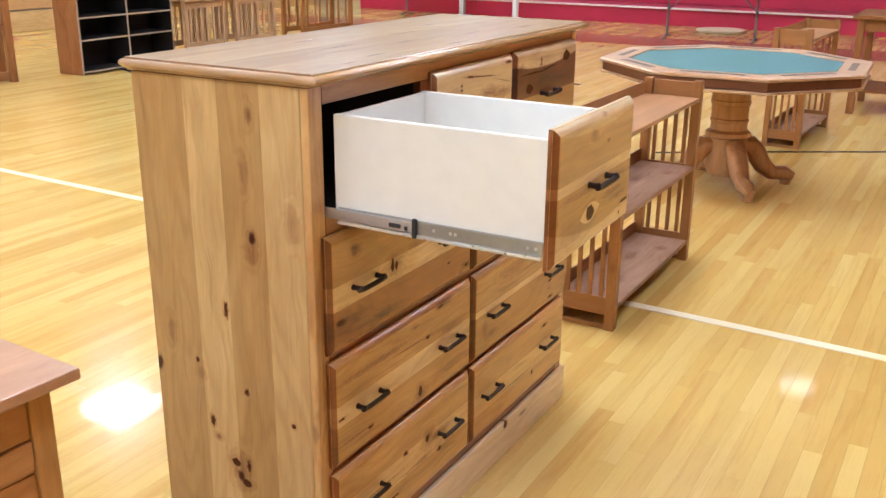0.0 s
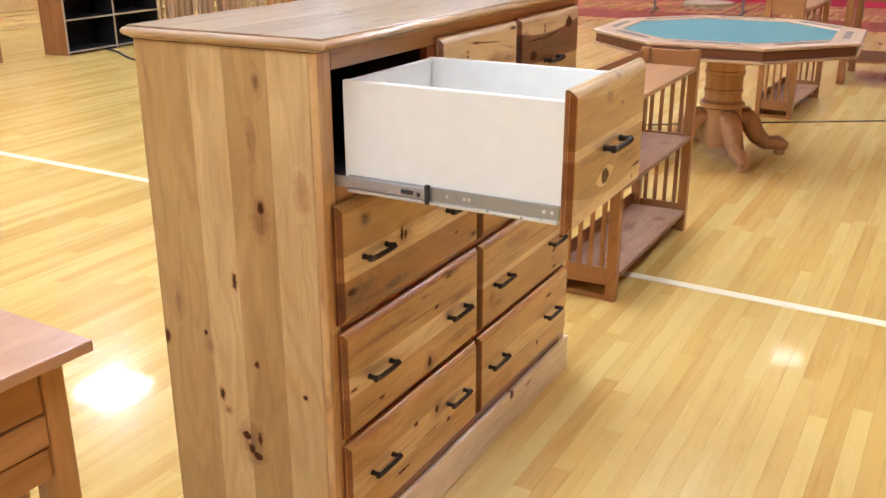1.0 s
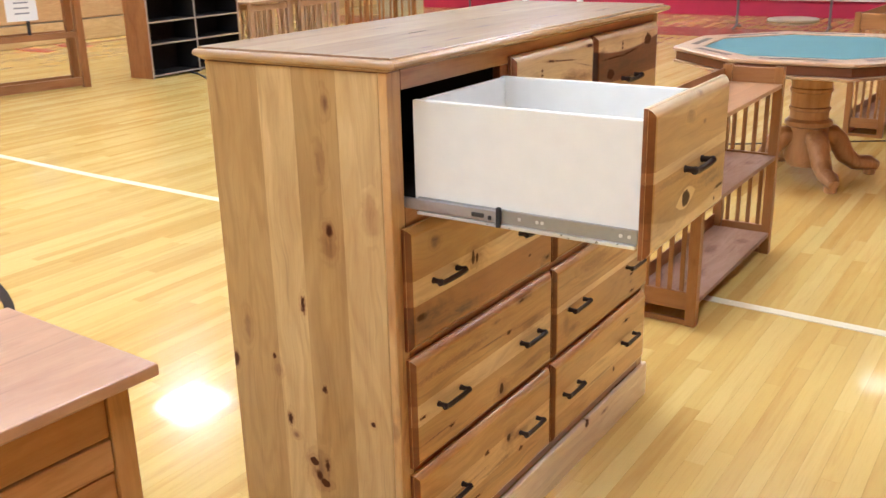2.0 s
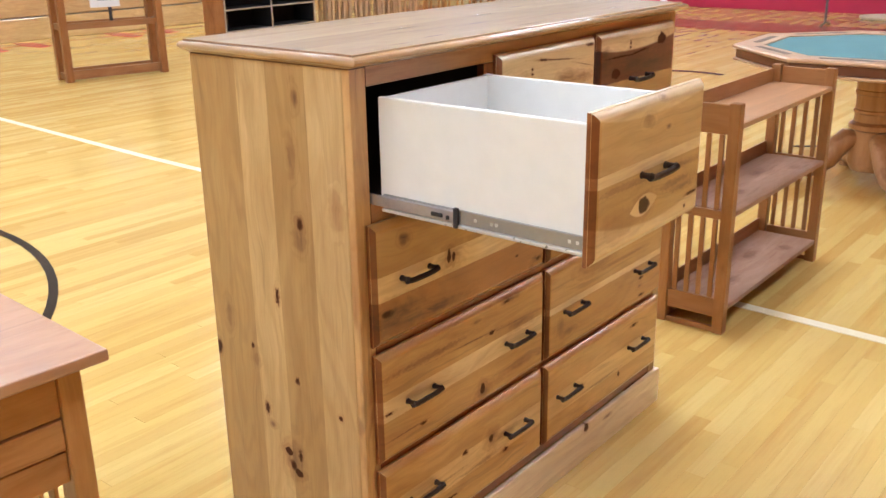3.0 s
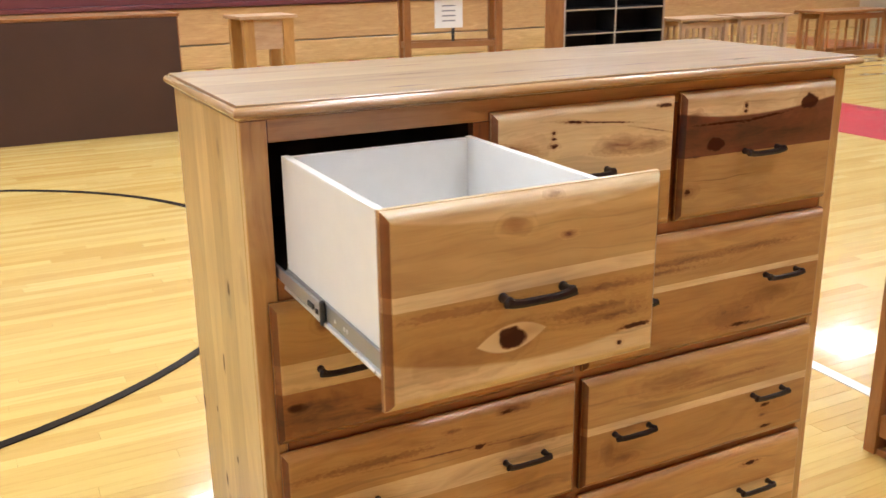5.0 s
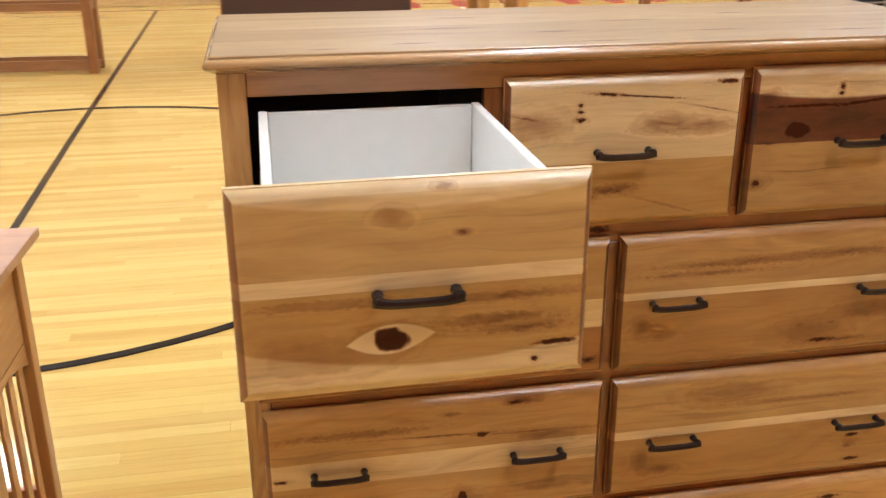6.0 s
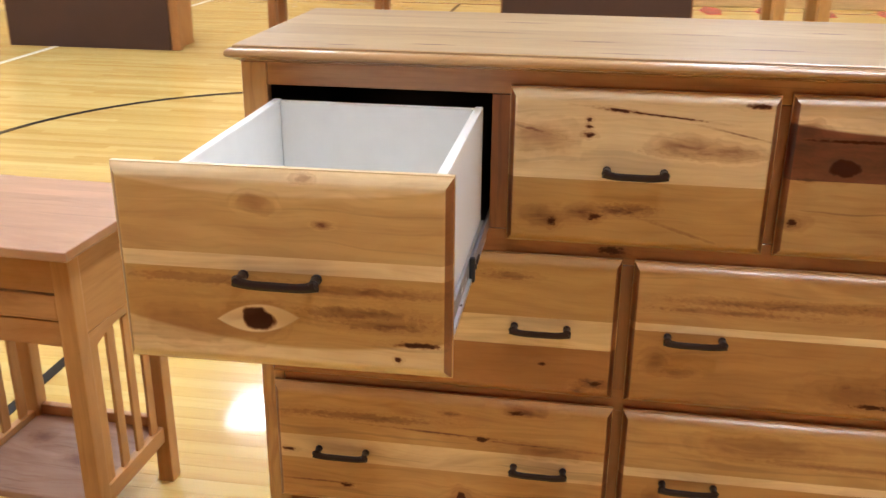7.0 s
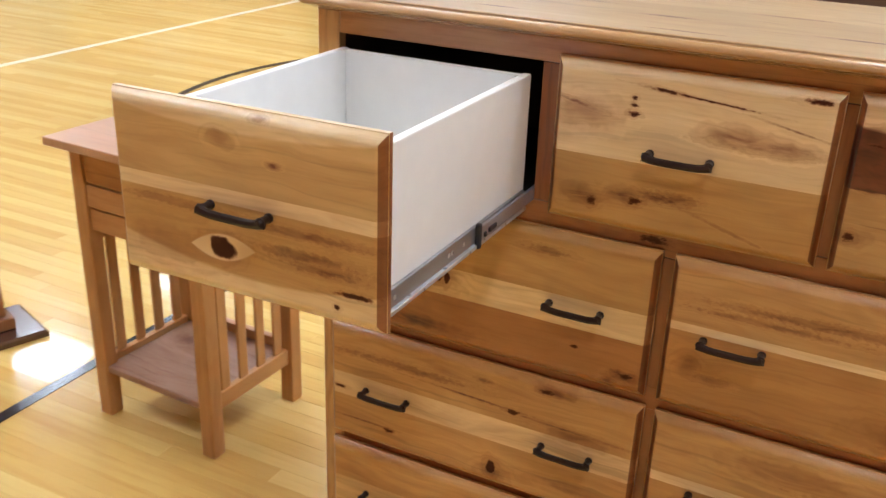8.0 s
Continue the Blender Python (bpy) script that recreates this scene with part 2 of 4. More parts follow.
LAMP_BODY = plain("white_lamp_housing", (0.7, 0.7, 0.7), 0.5)
BLACK_BACK = plain("black_backboard", (0.006, 0.004, 0.005), 0.75)
DARK_BROWN = plain("dark_brown_board", (0.060, 0.026, 0.019), 0.5, vary=0.12)
GREY_EDGE = plain("worn_pale_edge", (0.34, 0.27, 0.22), 0.5)
GREY_METAL = plain("grey_tube_metal", (0.22, 0.21, 0.22), 0.45, 0.7)
WHITE_PAINT = plain("white_wall_paint", (0.82, 0.83, 0.86), 0.5, vary=0.03)
PAPER = paper()
INK = plain("faded_ink", (0.25, 0.26, 0.32), 0.7)
FRAMEW_Y = plain_wood("brown_oak_rail", "Y", (0.32, 0.15, 0.065), 0.2)
COAT_FOOT = plain("dark_varnished_foot", (0.075, 0.032, 0.022), 0.2, vary=0.2, coat=0.6)
CASE_WOOD = plain_wood("red_brown_case_wood", "Z", (0.30, 0.125, 0.045), 0.2)
MISSION = plain_wood("oiled_oak_upright", "Z", (0.385, 0.178, 0.062), 0.15)
MISSION_Y = plain_wood("oiled_oak_lengthwise", "Y", (0.375, 0.178, 0.066), 0.15)
MISSION_X = plain_wood("oiled_oak_crosswise", "X", (0.375, 0.173, 0.063), 0.15)
MISSION_TOP = top_wood("oiled_oak_top", (0.50, 0.26, 0.125), 0.1, 0.3, 0.4)
RAW_SHELF = wood("knotty_shelf_board", "Y", "X", ((-0.12, (0.39, 0.230, 0.155)), (9.0, (0.365, 0.215, 0.145))), ((0.05, 0.02, 0.030, 0.02, 0.55), (-0.10, -0.05, 0.03, 0.02, 0.5), (0.30, -0.10, 0.04, 0.02, 0.5), (0.62, -0.15, 0.05, 0.02, 0.5), (0.80, -0.07, 0.03, 0.02, 0.5)), 0.3, 0.5, 0.6, 0.4, 0.0)
NS_Z = plain_wood("cherry_tone_upright", "Z", (0.49, 0.245, 0.084), 0.12, 0.36)
NS_Y = plain_wood("cherry_tone_lengthwise", "Y", (0.47, 0.225, 0.080), 0.25, 0.36)
NS_X = plain_wood("cherry_tone_crosswise", "X", (0.47, 0.232, 0.080), 0.15, 0.36)
NS_TOP = top_wood("cherry_tone_top", (0.55, 0.30, 0.175), 0.2, 0.34, 0.45)
PALE = plain_wood("pale_ash_upright", "Z", (0.52, 0.36, 0.235), 0.15)
PALE_Y = plain_wood("pale_ash_lengthwise", "Y", (0.52, 0.35, 0.22), 0.15)
PUB_LEG = plain_wood("honey_wood_leg", "Z", (0.50, 0.27, 0.09), 0.15)
TABLE_WOOD = plain_wood("oak_rim", "X", (0.62, 0.42, 0.28), 0.2, 0.30, 0.5)
TABLE_DARK = plain_wood("oak_apron", "X", (0.20, 0.075, 0.040), 0.2)
TABLE_LEG = plain_wood("oak_pedestal", "Z", (0.52, 0.29, 0.14), 0.25)
TRAY = plain("chip_tray", (0.17, 0.125, 0.105), 0.5)

SIDE = wood("hickory_side_panel", "Z", "X", ((-0.315, (0.44, 0.262, 0.098)), (-0.228, (0.585, 0.392, 0.178)), (-0.118, (0.43, 0.256, 0.096)), (0.1, (0.575, 0.388, 0.178))),
            ((0.882, -0.154, 0.013, 0.009), (0.852, -0.156, 0.024, 0.014, 0.6), (0.711, -0.237, 0.018, 0.0060), (0.540, -0.447, 0.017, 0.0095), (0.573, -0.330, 0.007, 0.0045), (0.545, -0.322, 0.016, 0.010, 0.4), (0.528, -0.193, 0.008, 0.0060),
             (0.432, -0.297, 0.015, 0.0070), (0.395, -0.285, 0.008, 0.010, 0.7), (0.345, -0.238, 0.009, 0.0120), (0.345, -0.200, 0.014, 0.0060), (0.313, -0.226, 0.014, 0.0090), (0.298, -0.208, 0.009, 0.0150), (0.325, -0.220, 0.040, 0.024, 0.6),
             (0.481, -0.068, 0.006, 0.0055), (1.132, -0.146, 0.020, 0.008, 0.7), (1.020, -0.165, 0.030, 0.010, 0.3), (0.925, -0.050, 0.030, 0.012, 0.3), (0.63, -0.40, 0.03, 0.010, 0.3)), 0.16, grain=1.1)
TOP = wood("hickory_top", "Y", "X", ((-0.36, (0.42, 0.270, 0.130)), (-0.24, (0.50, 0.340, 0.180)), (-0.12, (0.43, 0.280, 0.140)), (0.1, (0.48, 0.320, 0.165))),
           ((0.30, -0.05, 0.030, 0.004), (0.55, -0.13, 0.035, 0.005), (0.83, -0.10, 0.045, 0.004), (0.16, -0.02, 0.02, 0.003), (0.95, -0.30, 0.03, 0.005), (0.60, -0.02, 0.05, 0.004, 0.9), (1.05, -0.06, 0.05, 0.005, 0.9), (0.38, -0.20, 0.05, 0.006, 0.8), (0.72, -0.24, 0.05, 0.005, 0.9), (0.42, -0.33, 0.04, 0.005, 0.9)), 0.20, 0.40, 0.3, 0.2, coat=1.0, relief=0.0, coat_rough=0.17, spec=0.40, end=(0.6, 0.45, 0.35))
TOP_EDGE = wood("hickory_moulding", "Y", "Z", ((9.0, (0.50, 0.300, 0.140)),), (), 0.08, 0.26, 0.6, 0.4, coat=0.7, relief=0.03, coat_rough=0.18, wavy=0.004)
TOP_EDGE_X = wood("hickory_side_moulding", "X", "Z", ((9.0, (0.48, 0.315, 0.180)),), (), 0.08, 0.26, 0.6, 0.4, coat=0.7, relief=0.03, coat_rough=0.18, wavy=0.004)
FRIEZE = wood("hickory_frieze", "Y", "Z", ((9.0, (0.50, 0.255, 0.098)),), ((0.92, 1.176, 0.05, 0.006, 0.8),), 0.25, wavy=0.012)
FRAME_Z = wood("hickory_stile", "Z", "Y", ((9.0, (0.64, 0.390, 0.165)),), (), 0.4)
# red-brown of mullions and rails, deepened for the shadow between drawer fronts
MULLION = wood("hickory_mullion_shaded", "Z", "Y", ((9.0, (0.31, 0.105, 0.034)),), (), 0.4)
FRAME_Y = wood("hickory_rail_shaded", "Y", "Z", ((9.0, (0.35, 0.125, 0.040)),), ((0.60, 0.914, 0.02, 0.006),), 0.5)
BASE_WOOD = wood("hickory_base", "Y", "Z", ((9.0, (0.86, 0.69, 0.47)),), ((0.86, 0.100, 0.012, 0.012), (0.98, 0.085, 0.02, 0.005, 0.8)), 0.08)

# the drawer fronts, each glued up from boards of different tone
F1 = wood("hickory_front_open", "Y", "Z", ((1.046, HONEY), (1.067, SAP), (1.3, TAN)),
          ((0.186, 0.989, 0.0200, 0.0155), (0.190, 1.131, 0.014, 0.009, 0.6), (0.267, 1.108, 0.008, 0.0032, 0.9), (0.376, 0.968, 0.024, 0.0036), (0.350, 0.948, 0.004, 0.0035), (0.245, 1.160, 0.009, 0.0036, 0.9), (0.30, 1.003, 0.06, 0.006, 0.8), (0.335, 0.990, 0.045, 0.006, 0.95), (0.31, 1.030, 0.08, 0.005, 0.7), (0.11, 1.036, 0.06, 0.005, 0.6), (0.10, 0.975, 0.05, 0.020, 0.35)), 0.22, eye=(0.186, 0.989, 0.049, 0.0175), saps=((0.956, 0.6, 0.24, 1), (1.138, 0.5, 0.22, -1)))
F2 = wood("hickory_front_pale", "Y", "Z", ((1.034, (0.50, 0.275, 0.090)), (1.3, (0.80, 0.60, 0.34))),
          ((0.552, 1.130, 0.004, 0.0035), (0.552, 1.119, 0.005, 0.0030), (0.553, 1.107, 0.008, 0.0040), (0.597, 1.1465, 0.022, 0.0028, 0, -0.09), (0.655, 1.1410, 0.060, 0.0015, 0, -0.09), (0.775, 1.117, 0.035, 0.0014, 0.9, -0.2), (0.468, 1.112, 0.030, 0.003, 0.9, -0.25), (0.480, 1.100, 0.04, 0.018, 0.35),
           (0.700, 1.096, 0.036, 0.012, 0.8), (0.766, 1.088, 0.028, 0.010, 0.7), (0.728, 1.085, 0.05, 0.005, 0.7), (0.797, 1.160, 0.018, 0.0036), (0.485, 0.971, 0.024, 0.012, 1.0), (0.502, 0.965, 0.007, 0.007), (0.550, 0.982, 0.020, 0.011, 1.0), (0.568, 0.977, 0.009, 0.006), (0.602, 0.988, 0.030, 0.007, 1.0), (0.632, 0.993, 0.020, 0.006, 0.9), (0.71, 0.957, 0.04, 0.0022, 0.6, -0.3)), 0.13)
F3 = wood("hickory_front_red", "Y", "Z", ((1.050, (0.50, 0.290, 0.110)), (1.3, (0.180, 0.048, 0.022))),
          ((0.928, 1.073, 0.021, 0.0130), (0.912, 1.084, 0.036, 0.008, 1.0), (1.000, 1.144, 0.005, 0.0065), (1.000, 1.133, 0.004, 0.004), (0.866, 1.128, 0.020, 0.010, 1.0), (0.872, 1.102, 0.030, 0.020, 0.9), (0.95, 1.114, 0.07, 0.0024), (1.05, 1.117, 0.06, 0.0026, 0, 0.1), (1.02, 1.095, 0.14, 0.020, 1.0), (1.170, 1.138, 0.022, 0.016), (1.12, 1.082, 0.07, 0.012, 0.9), (0.878, 1.053, 0.012, 0.003, 0.9), (0.864, 0.985, 0.007, 0.006), (0.864, 0.985, 0.018, 0.010, 0.5)), 0.45, saps=((1.128, 0.35, 1.02, -1),))
F4 = wood("hickory_front_orange", "Y", "Z", ((0.742, (0.41, 0.165, 0.046)), (0.795, (0.78, 0.56, 0.29)), (1.0, (0.50, 0.275, 0.090))),
          ((0.586, 0.681, 0.022, 0.007, 1.0), (0.590, 0.682, 0.010, 0.004), (0.560, 0.667, 0.010, 0.006, 0.9), (0.110, 0.858, 0.014, 0.012, 1.0), (0.250, 0.782, 0.006, 0.014), (0.266, 0.778, 0.005, 0.012, 0, 0.3), (0.08, 0.702, 0.075, 0.026, 1.0), (0.055, 0.716, 0.016, 0.008), (0.19, 0.682, 0.09, 0.011, 1.0), (0.50, 0.712, 0.006, 0.003), (0.258, 0.780, 0.030, 0.020, 0.6), (0.44, 0.868, 0.03, 0.006, 0.8)), 0.2)
F5 = wood("hickory_front_plain", "Y", "Z", ((0.787, (0.45, 0.215, 0.065)), (0.800, SAP), (1.0, (0.53, 0.290, 0.105))),
          ((1.027, 0.680, 0.026, 0.0040), (1.06, 0.678, 0.05, 0.0030, 0.9), (0.986, 0.713, 0.010, 0.005, 0.9), (1.046, 0.714, 0.010, 0.004, 0.9), (1.01, 0.700, 0.055, 0.022, 0.35), (0.68, 0.735, 0.012, 0.018, 0.5), (0.72, 0.715, 0.02, 0.006, 0.5), (0.86, 0.845, 0.12, 0.006, 0.7), (0.80, 0.828, 0.10, 0.004, 0.6), (1.05, 0.850, 0.10, 0.005, 0.6), (1.12, 0.735, 0.05, 0.012, 0.4)), 0.24)
F6 = wood("hickory_front_streaky", "Y", "Z", ((0.480, (0.56, 0.300, 0.100)), (0.528, (0.80, 0.58, 0.31)), (0.9, (0.56, 0.300, 0.100))),
          ((0.367, 0.428, 0.009, 0.0145), (0.370, 0.420, 0.022, 0.018, 0.8), (0.480, 0.615, 0.034, 0.008, 1.0), (0.46, 0.612, 0.012, 0.004), (0.402, 0.554, 0.011, 0.0050), (0.34, 0.559, 0.10, 0.0016, 0.9, -0.03), (0.50, 0.550, 0.09, 0.0018, 1.0, -0.03), (0.52, 0.540, 0.05, 0.010, 0.6), (0.346, 0.600, 0.012, 0.004, 0.9), (0.05, 0.498, 0.012, 0.0036), (0.156, 0.432, 0.009, 0.004), (0.10, 0.436, 0.07, 0.0016, 0.9), (0.18, 0.578, 0.10, 0.007, 0.6), (0.52, 0.435, 0.05, 0.009, 0.6)), 0.26)
F7 = wood("hickory_front_soft", "Y", "Z", ((0.508, (0.50, 0.250, 0.076)), (0.524, SAP), (0.9, (0.57, 0.325, 0.118))),
          ((1.128, 0.468, 0.012, 0.0040), (1.135, 0.414, 0.014, 0.004), (1.124, 0.444, 0.010, 0.004, 0.9), (0.741, 0.440, 0.024, 0.008, 0.6), (0.70, 0.46, 0.012, 0.020, 0.4), (0.86, 0.585, 0.07, 0.016, 0.35), (1.02, 0.560, 0.09, 0.004, 0.6)), 0.22)
F8 = wood("hickory_front_knotty", "Y", "Z", ((0.225, (0.61, 0.335, 0.112)), (0.290, (0.78, 0.520, 0.230)), (0.9, (0.61, 0.335, 0.112))),
          ((0.405, 0.283, 0.022, 0.022, 0.8), (0.400, 0.281, 0.008, 0.010), (0.45, 0.270, 0.05, 0.010, 0.6), (0.300, 0.290, 0.009, 0.0060), (0.46, 0.225, 0.010, 0.006), (0.24, 0.20, 0.03, 0.004), (0.38, 0.235, 0.05, 0.006, 0.7), (0.20, 0.255, 0.08, 0.003, 0.7)), 0.24)
F9 = wood("hickory_front_low", "Y", "Z", ((0.215, (0.64, 0.350, 0.118)), (0.275, (0.78, 0.520, 0.225)), (0.9, (0.64, 0.350, 0.118))),
          ((1.02, 0.205, 0.006, 0.008), (0.80, 0.25, 0.02, 0.006), (0.90, 0.225, 0.10, 0.003, 0.7), (1.10, 0.33, 0.02, 0.005)), 0.22)


# ---- mesh helpers ----
def mesh_of(name, bm, material, smooth=False):
    me = bpy.data.meshes.new(name)
    bmesh.ops.recalc_face_normals(bm, faces=bm.faces)
    bm.to_mesh(me)
    bm.free()
    me.materials.append(material)
    if smooth:
        me.polygons.foreach_set("use_smooth", [True] * len(me.polygons))
        me.set_sharp_from_angle(angle=math.radians(40))
    return me


def part(name, bm, material, parent, label="", smooth=False):
    ob = new(name, mesh_of(name, bm, material, smooth))
    ob.parent = parent
    return tagged(ob, label) if label else ob


def thing(name, label, category, at=None, group="", kind=""):
    e = new(name)
    if at is not None:
        e.matrix_basis = at
    return tagged(e, label, category, group, kind)


def box(x0, x1, y0, y1, z0, z1, bevel=0.003, seg=2, bm=None):
    bm = bm or bmesh.new()
    made = bmesh.ops.create_cube(bm, size=1.0)["verts"]
    for v in made:
        v.co = Vector(((x0 + x1) / 2 + v.co.x * (x1 - x0), (y0 + y1) / 2 + v.co.y * (y1 - y0), (z0 + z1) / 2 + v.co.z * (z1 - z0)))
    if bevel > 0:
        edges = list({e for v in made for e in v.link_edges})
        bmesh.ops.bevel(bm, geom=edges, offset=bevel, segments=seg, affect="EDGES", profile=0.6)
    return bm


def rings(levels, axis="z", bm=None, cap=True):
    """A solid from a stack of rectangles: (level, a0, a1, b0, b1)."""
    bm = bm or bmesh.new()
    loops = []
    for l, a0, a1, b0, b1 in levels:
        corners = ((a0, b0), (a1, b0), (a1, b1), (a0, b1))
        loops.append([bm.verts.new((a, b, l) if axis == "z" else (l, a, b)) for a, b in corners])
    for p, q in zip(loops, loops[1:]):
        for i in range(4):
            bm.faces.new((p[i], p[(i + 1) % 4], q[(i + 1) % 4], q[i]))
    if cap:
        bm.faces.new(loops[0])
        bm.faces.new(loops[-1])
    return bm


def lathe(profile, n=28, bm=None, turn=0.0, cx=0.0, cy=0.0):
    """A turned solid about z from (radius, height) pairs."""
    bm = bm or bmesh.new()
    loops = [[bm.verts.new((cx + r * math.cos(turn + 2 * math.pi * i / n), cy + r * math.sin(turn + 2 * math.pi * i / n), z)) for i in range(n)] for r, z in profile]
    for p, q in zip(loops, loops[1:]):
        for i in range(n):
            bm.faces.new((p[i], p[(i + 1) % n], q[(i + 1) % n], q[i]))
    bm.faces.new(loops[0])
    bm.faces.new(loops[-1])
    return bm


def sweep(points, radii, n=8, flat=1.0, bm=None):
    """A bar along a bent line, of oval section."""
    bm = bm or bmesh.new()
    pts = [Vector(p) for p in points]
    loops = []
    for i, p in enumerate(pts):
        d = (pts[min(i + 1, len(pts) - 1)] - pts[max(i - 1, 0)]).normalized()
        side = d.cross(Vector((0, 0, 1)))
        side = side.normalized() if side.length > 1e-4 else Vector((1, 0, 0))
        up = side.cross(d)
        r = radii[i] if hasattr(radii, "__len__") else radii
        loops.append([bm.verts.new(p + side * (r * math.cos(a)) + up * (r * flat * math.sin(a))) for a in (2 * math.pi * j / n for j in range(n))])
    for p, q in zip(loops, loops[1:]):
        for i in range(n):
            bm.faces.new((p[i], p[(i + 1) % n], q[(i + 1) % n], q[i]))
    bm.faces.new(loops[0])
    bm.faces.new(loops[-1])
    return bm


def ribbon(points, width, z0, z1):
    """A flat strip of paint of even width along a line."""
    bm = bmesh.new()
    pts = [Vector((x, y, 0)) for x, y in points]
    pairs = []
    for i, p in enumerate(pts):
        d = (pts[min(i + 1, len(pts) - 1)] - pts[max(i - 1, 0)]).normalized()
        s = Vector((-d.y, d.x, 0)) * width / 2
        pairs.append([bm.verts.new((q.x, q.y, z)) for q in (p - s, p + s) for z in (z0, z1)])
    for a, b in zip(pairs, pairs[1:]):
        for i, j in ((0, 1), (1, 3), (3, 2), (2, 0)):
            bm.faces.new((a[i], a[j], b[j], b[i]))
    bm.faces.new([pairs[0][i] for i in (0, 1, 3, 2)])
    bm.faces.new([pairs[-1][i] for i in (0, 1, 3, 2)])
    return bm


# ---- the hall ----
X0, X1, Y0, Y1, HIGH = -14.5, 9.0, -15.0, 20.0, 6.3


def structure(name, bm, material, label, category):
    ob = new(name, mesh_of(name, bm, material))
    return tagged(ob, label, category, kind="structure")


floor = structure("floor", box(X0, X1, Y0, Y1, -0.2, -0.006, 0), GAP, "varnished maple strip floor of a sports hall", "floor")
structure("wall_west", box(X0 - 0.3, X0, Y0, Y1, 0, HIGH, 0), WALL, "cream painted block wall behind the stands", "wall")
# east wall is out of view; its dark maroon cuts bounce onto the fronts
structure("wall_east", box(X1, X1 + 0.3, Y0, Y1, 0, HIGH, 0), BAND_RED, "unseen east wall, dark maroon to dim the drawer fronts", "wall")
structure("wall_south", box(X0 - 0.3, X1 + 0.3, Y0 - 0.3, Y0, 0, HIGH, 0), WALL, "cream painted block wall", "wall")
structure("wall_north", box(X0 - 0.3, X1 + 0.3, Y1, Y1 + 0.3, 0, HIGH, 0), WALL, "cream painted block wall behind crimson stands", "wall")
structure("ceiling", box(X0 - 0.3, X1 + 0.3, Y0 - 0.3, Y1 + 0.3, HIGH, HIGH + 0.2, 0), CEIL, "white painted roof deck", "ceiling")


def ceiling_light(label, half, lens):
    e = thing("ceiling_light", label, "ceiling light", group="hall lights")
    h = half + 0.14
    part("housing", rings(((0.0, -h, h, -h, h), (0.05, -h, h, -h, h), (0.22, -h / 2, h / 2, -h / 2, h / 2))), LAMP_BODY, e)
    part("diffuser", box(-half, half, -half, half, -0.03, -0.004, 0.004, 1), lens, e, "glowing lens")
    part("hanger", box(-0.02, 0.02, -0.02, 0.02, 0.22, 0.32, 0), LAMP_BODY, e)
    return e


first_light = ceiling_light("square white high-bay ceiling light, switched on", 0.44, LAMP_WHITE)
spots = [(x, y) for x in (-10.42, -7.2, -4.3, -1.0, 2.4) for y in (-9.85, -3.95, 2.2, 8.15, 14.5) if not (x > -5 and y > 14)]
first_light.matrix_basis = pose(spots[0][0], spots[0][1], 5.98)
for x, y in spots[1:]:
    copy_thing(first_light, pose(x, y, 5.98))
ceiling_light("small dim square ceiling light, switched on", 0.24, LAMP_DIM).matrix_basis = pose(-0.95, 14.62, 5.98)


# ---- court markings ----
def marking(name, bm, material, label):
    return structure(name, bm, material, label, "floor marking")


marking("trim_white_line", ribbon(((-10.98, 2.60), (-7.0, 2.47), (-4.2, 2.34), (-3.0, 2.313), (0.0, 2.205), (1.0, 2.170), (7.0, 1.95)), 0.05, -0.004, 0.003), LINE_WHITE, "cream painted court line across the maple floor")
marking("trim_white_line_far", ribbon(((-10.98, -4.39), (6.0, -4.39)), 0.05, -0.004, 0.003), LINE_WHITE, "cream painted court line across the maple floor")
marking("trim_black_line", ribbon(((-10.98, -1.16), (-4.6, -1.11), (-2.2, -1.075), (8.0, -1.1)), 0.037, -0.004, 0.003), LINE_BLACK, "black painted halfway line on the maple floor")
CIRCLE = [(-3.43 + 1.985 * math.cos(a), -1.058 + 1.978 * math.sin(a)) for a in (math.pi * i / 40 for i in range(81))]
marking("trim_black_circle", ribbon(CIRCLE, 0.039, -0.004, 0.005), LINE_BLACK, "black painted centre circle on the maple floor")
marking("trim_dark_line", ribbon(((-0.9, 5.05), (-0.25, 5.48), (0.52, 5.96), (3.0, 7.5)), 0.035, -0.004, 0.003), LINE_BLACK, "thin black painted line on the maple floor")
marking("trim_dark_arc", ribbon(((-3.28, 7.40), (-3.24, 7.55), (-3.12, 7.66), (-2.92, 7.73), (-2.70, 7.74), (-2.52, 7.70)), 0.07, -0.004, 0.003), LINE_BLACK, "short black painted arc beside the crimson panel")
marking("trim_red_panel", box(-5.2, -2.85, 6.0, 7.25, -0.004, 0.003, 0), LINE_RED, "crimson painted panel on the maple floor")
marking("trim_red_band", box(-10.6, 8.0, 11.5, 12.6, -0.004, 0.003, 0), BAND_RED, "maroon painted band across the maple floor")
marking("trim_side_line", box(-11.00, -10.96, -9, 11.4, -0.004, 0.003, 0), BAND_RED, "thin maroon painted sideline on the maple floor")


def red_mark(y):
    bm = bmesh.new()
    pts = ((-11.38, y - 0.10), (-10.98, y - 0.21), (-10.56, y - 0.15), (-10.62, y + 0.02), (-11.10, y + 0.06))
    low, up = [bm.verts.new((*p, -0.004)) for p in pts], [bm.verts.new((*p, 0.005)) for p in pts]
    bm.faces.new(low), bm.faces.new(up)
    for i in range(5):
        bm.faces.new((low[i], low[(i + 1) % 5], up[(i + 1) % 5], up[i]))
    return marking("trim_red_mark", bm, LINE_RED, "crimson painted mark along the sideline")


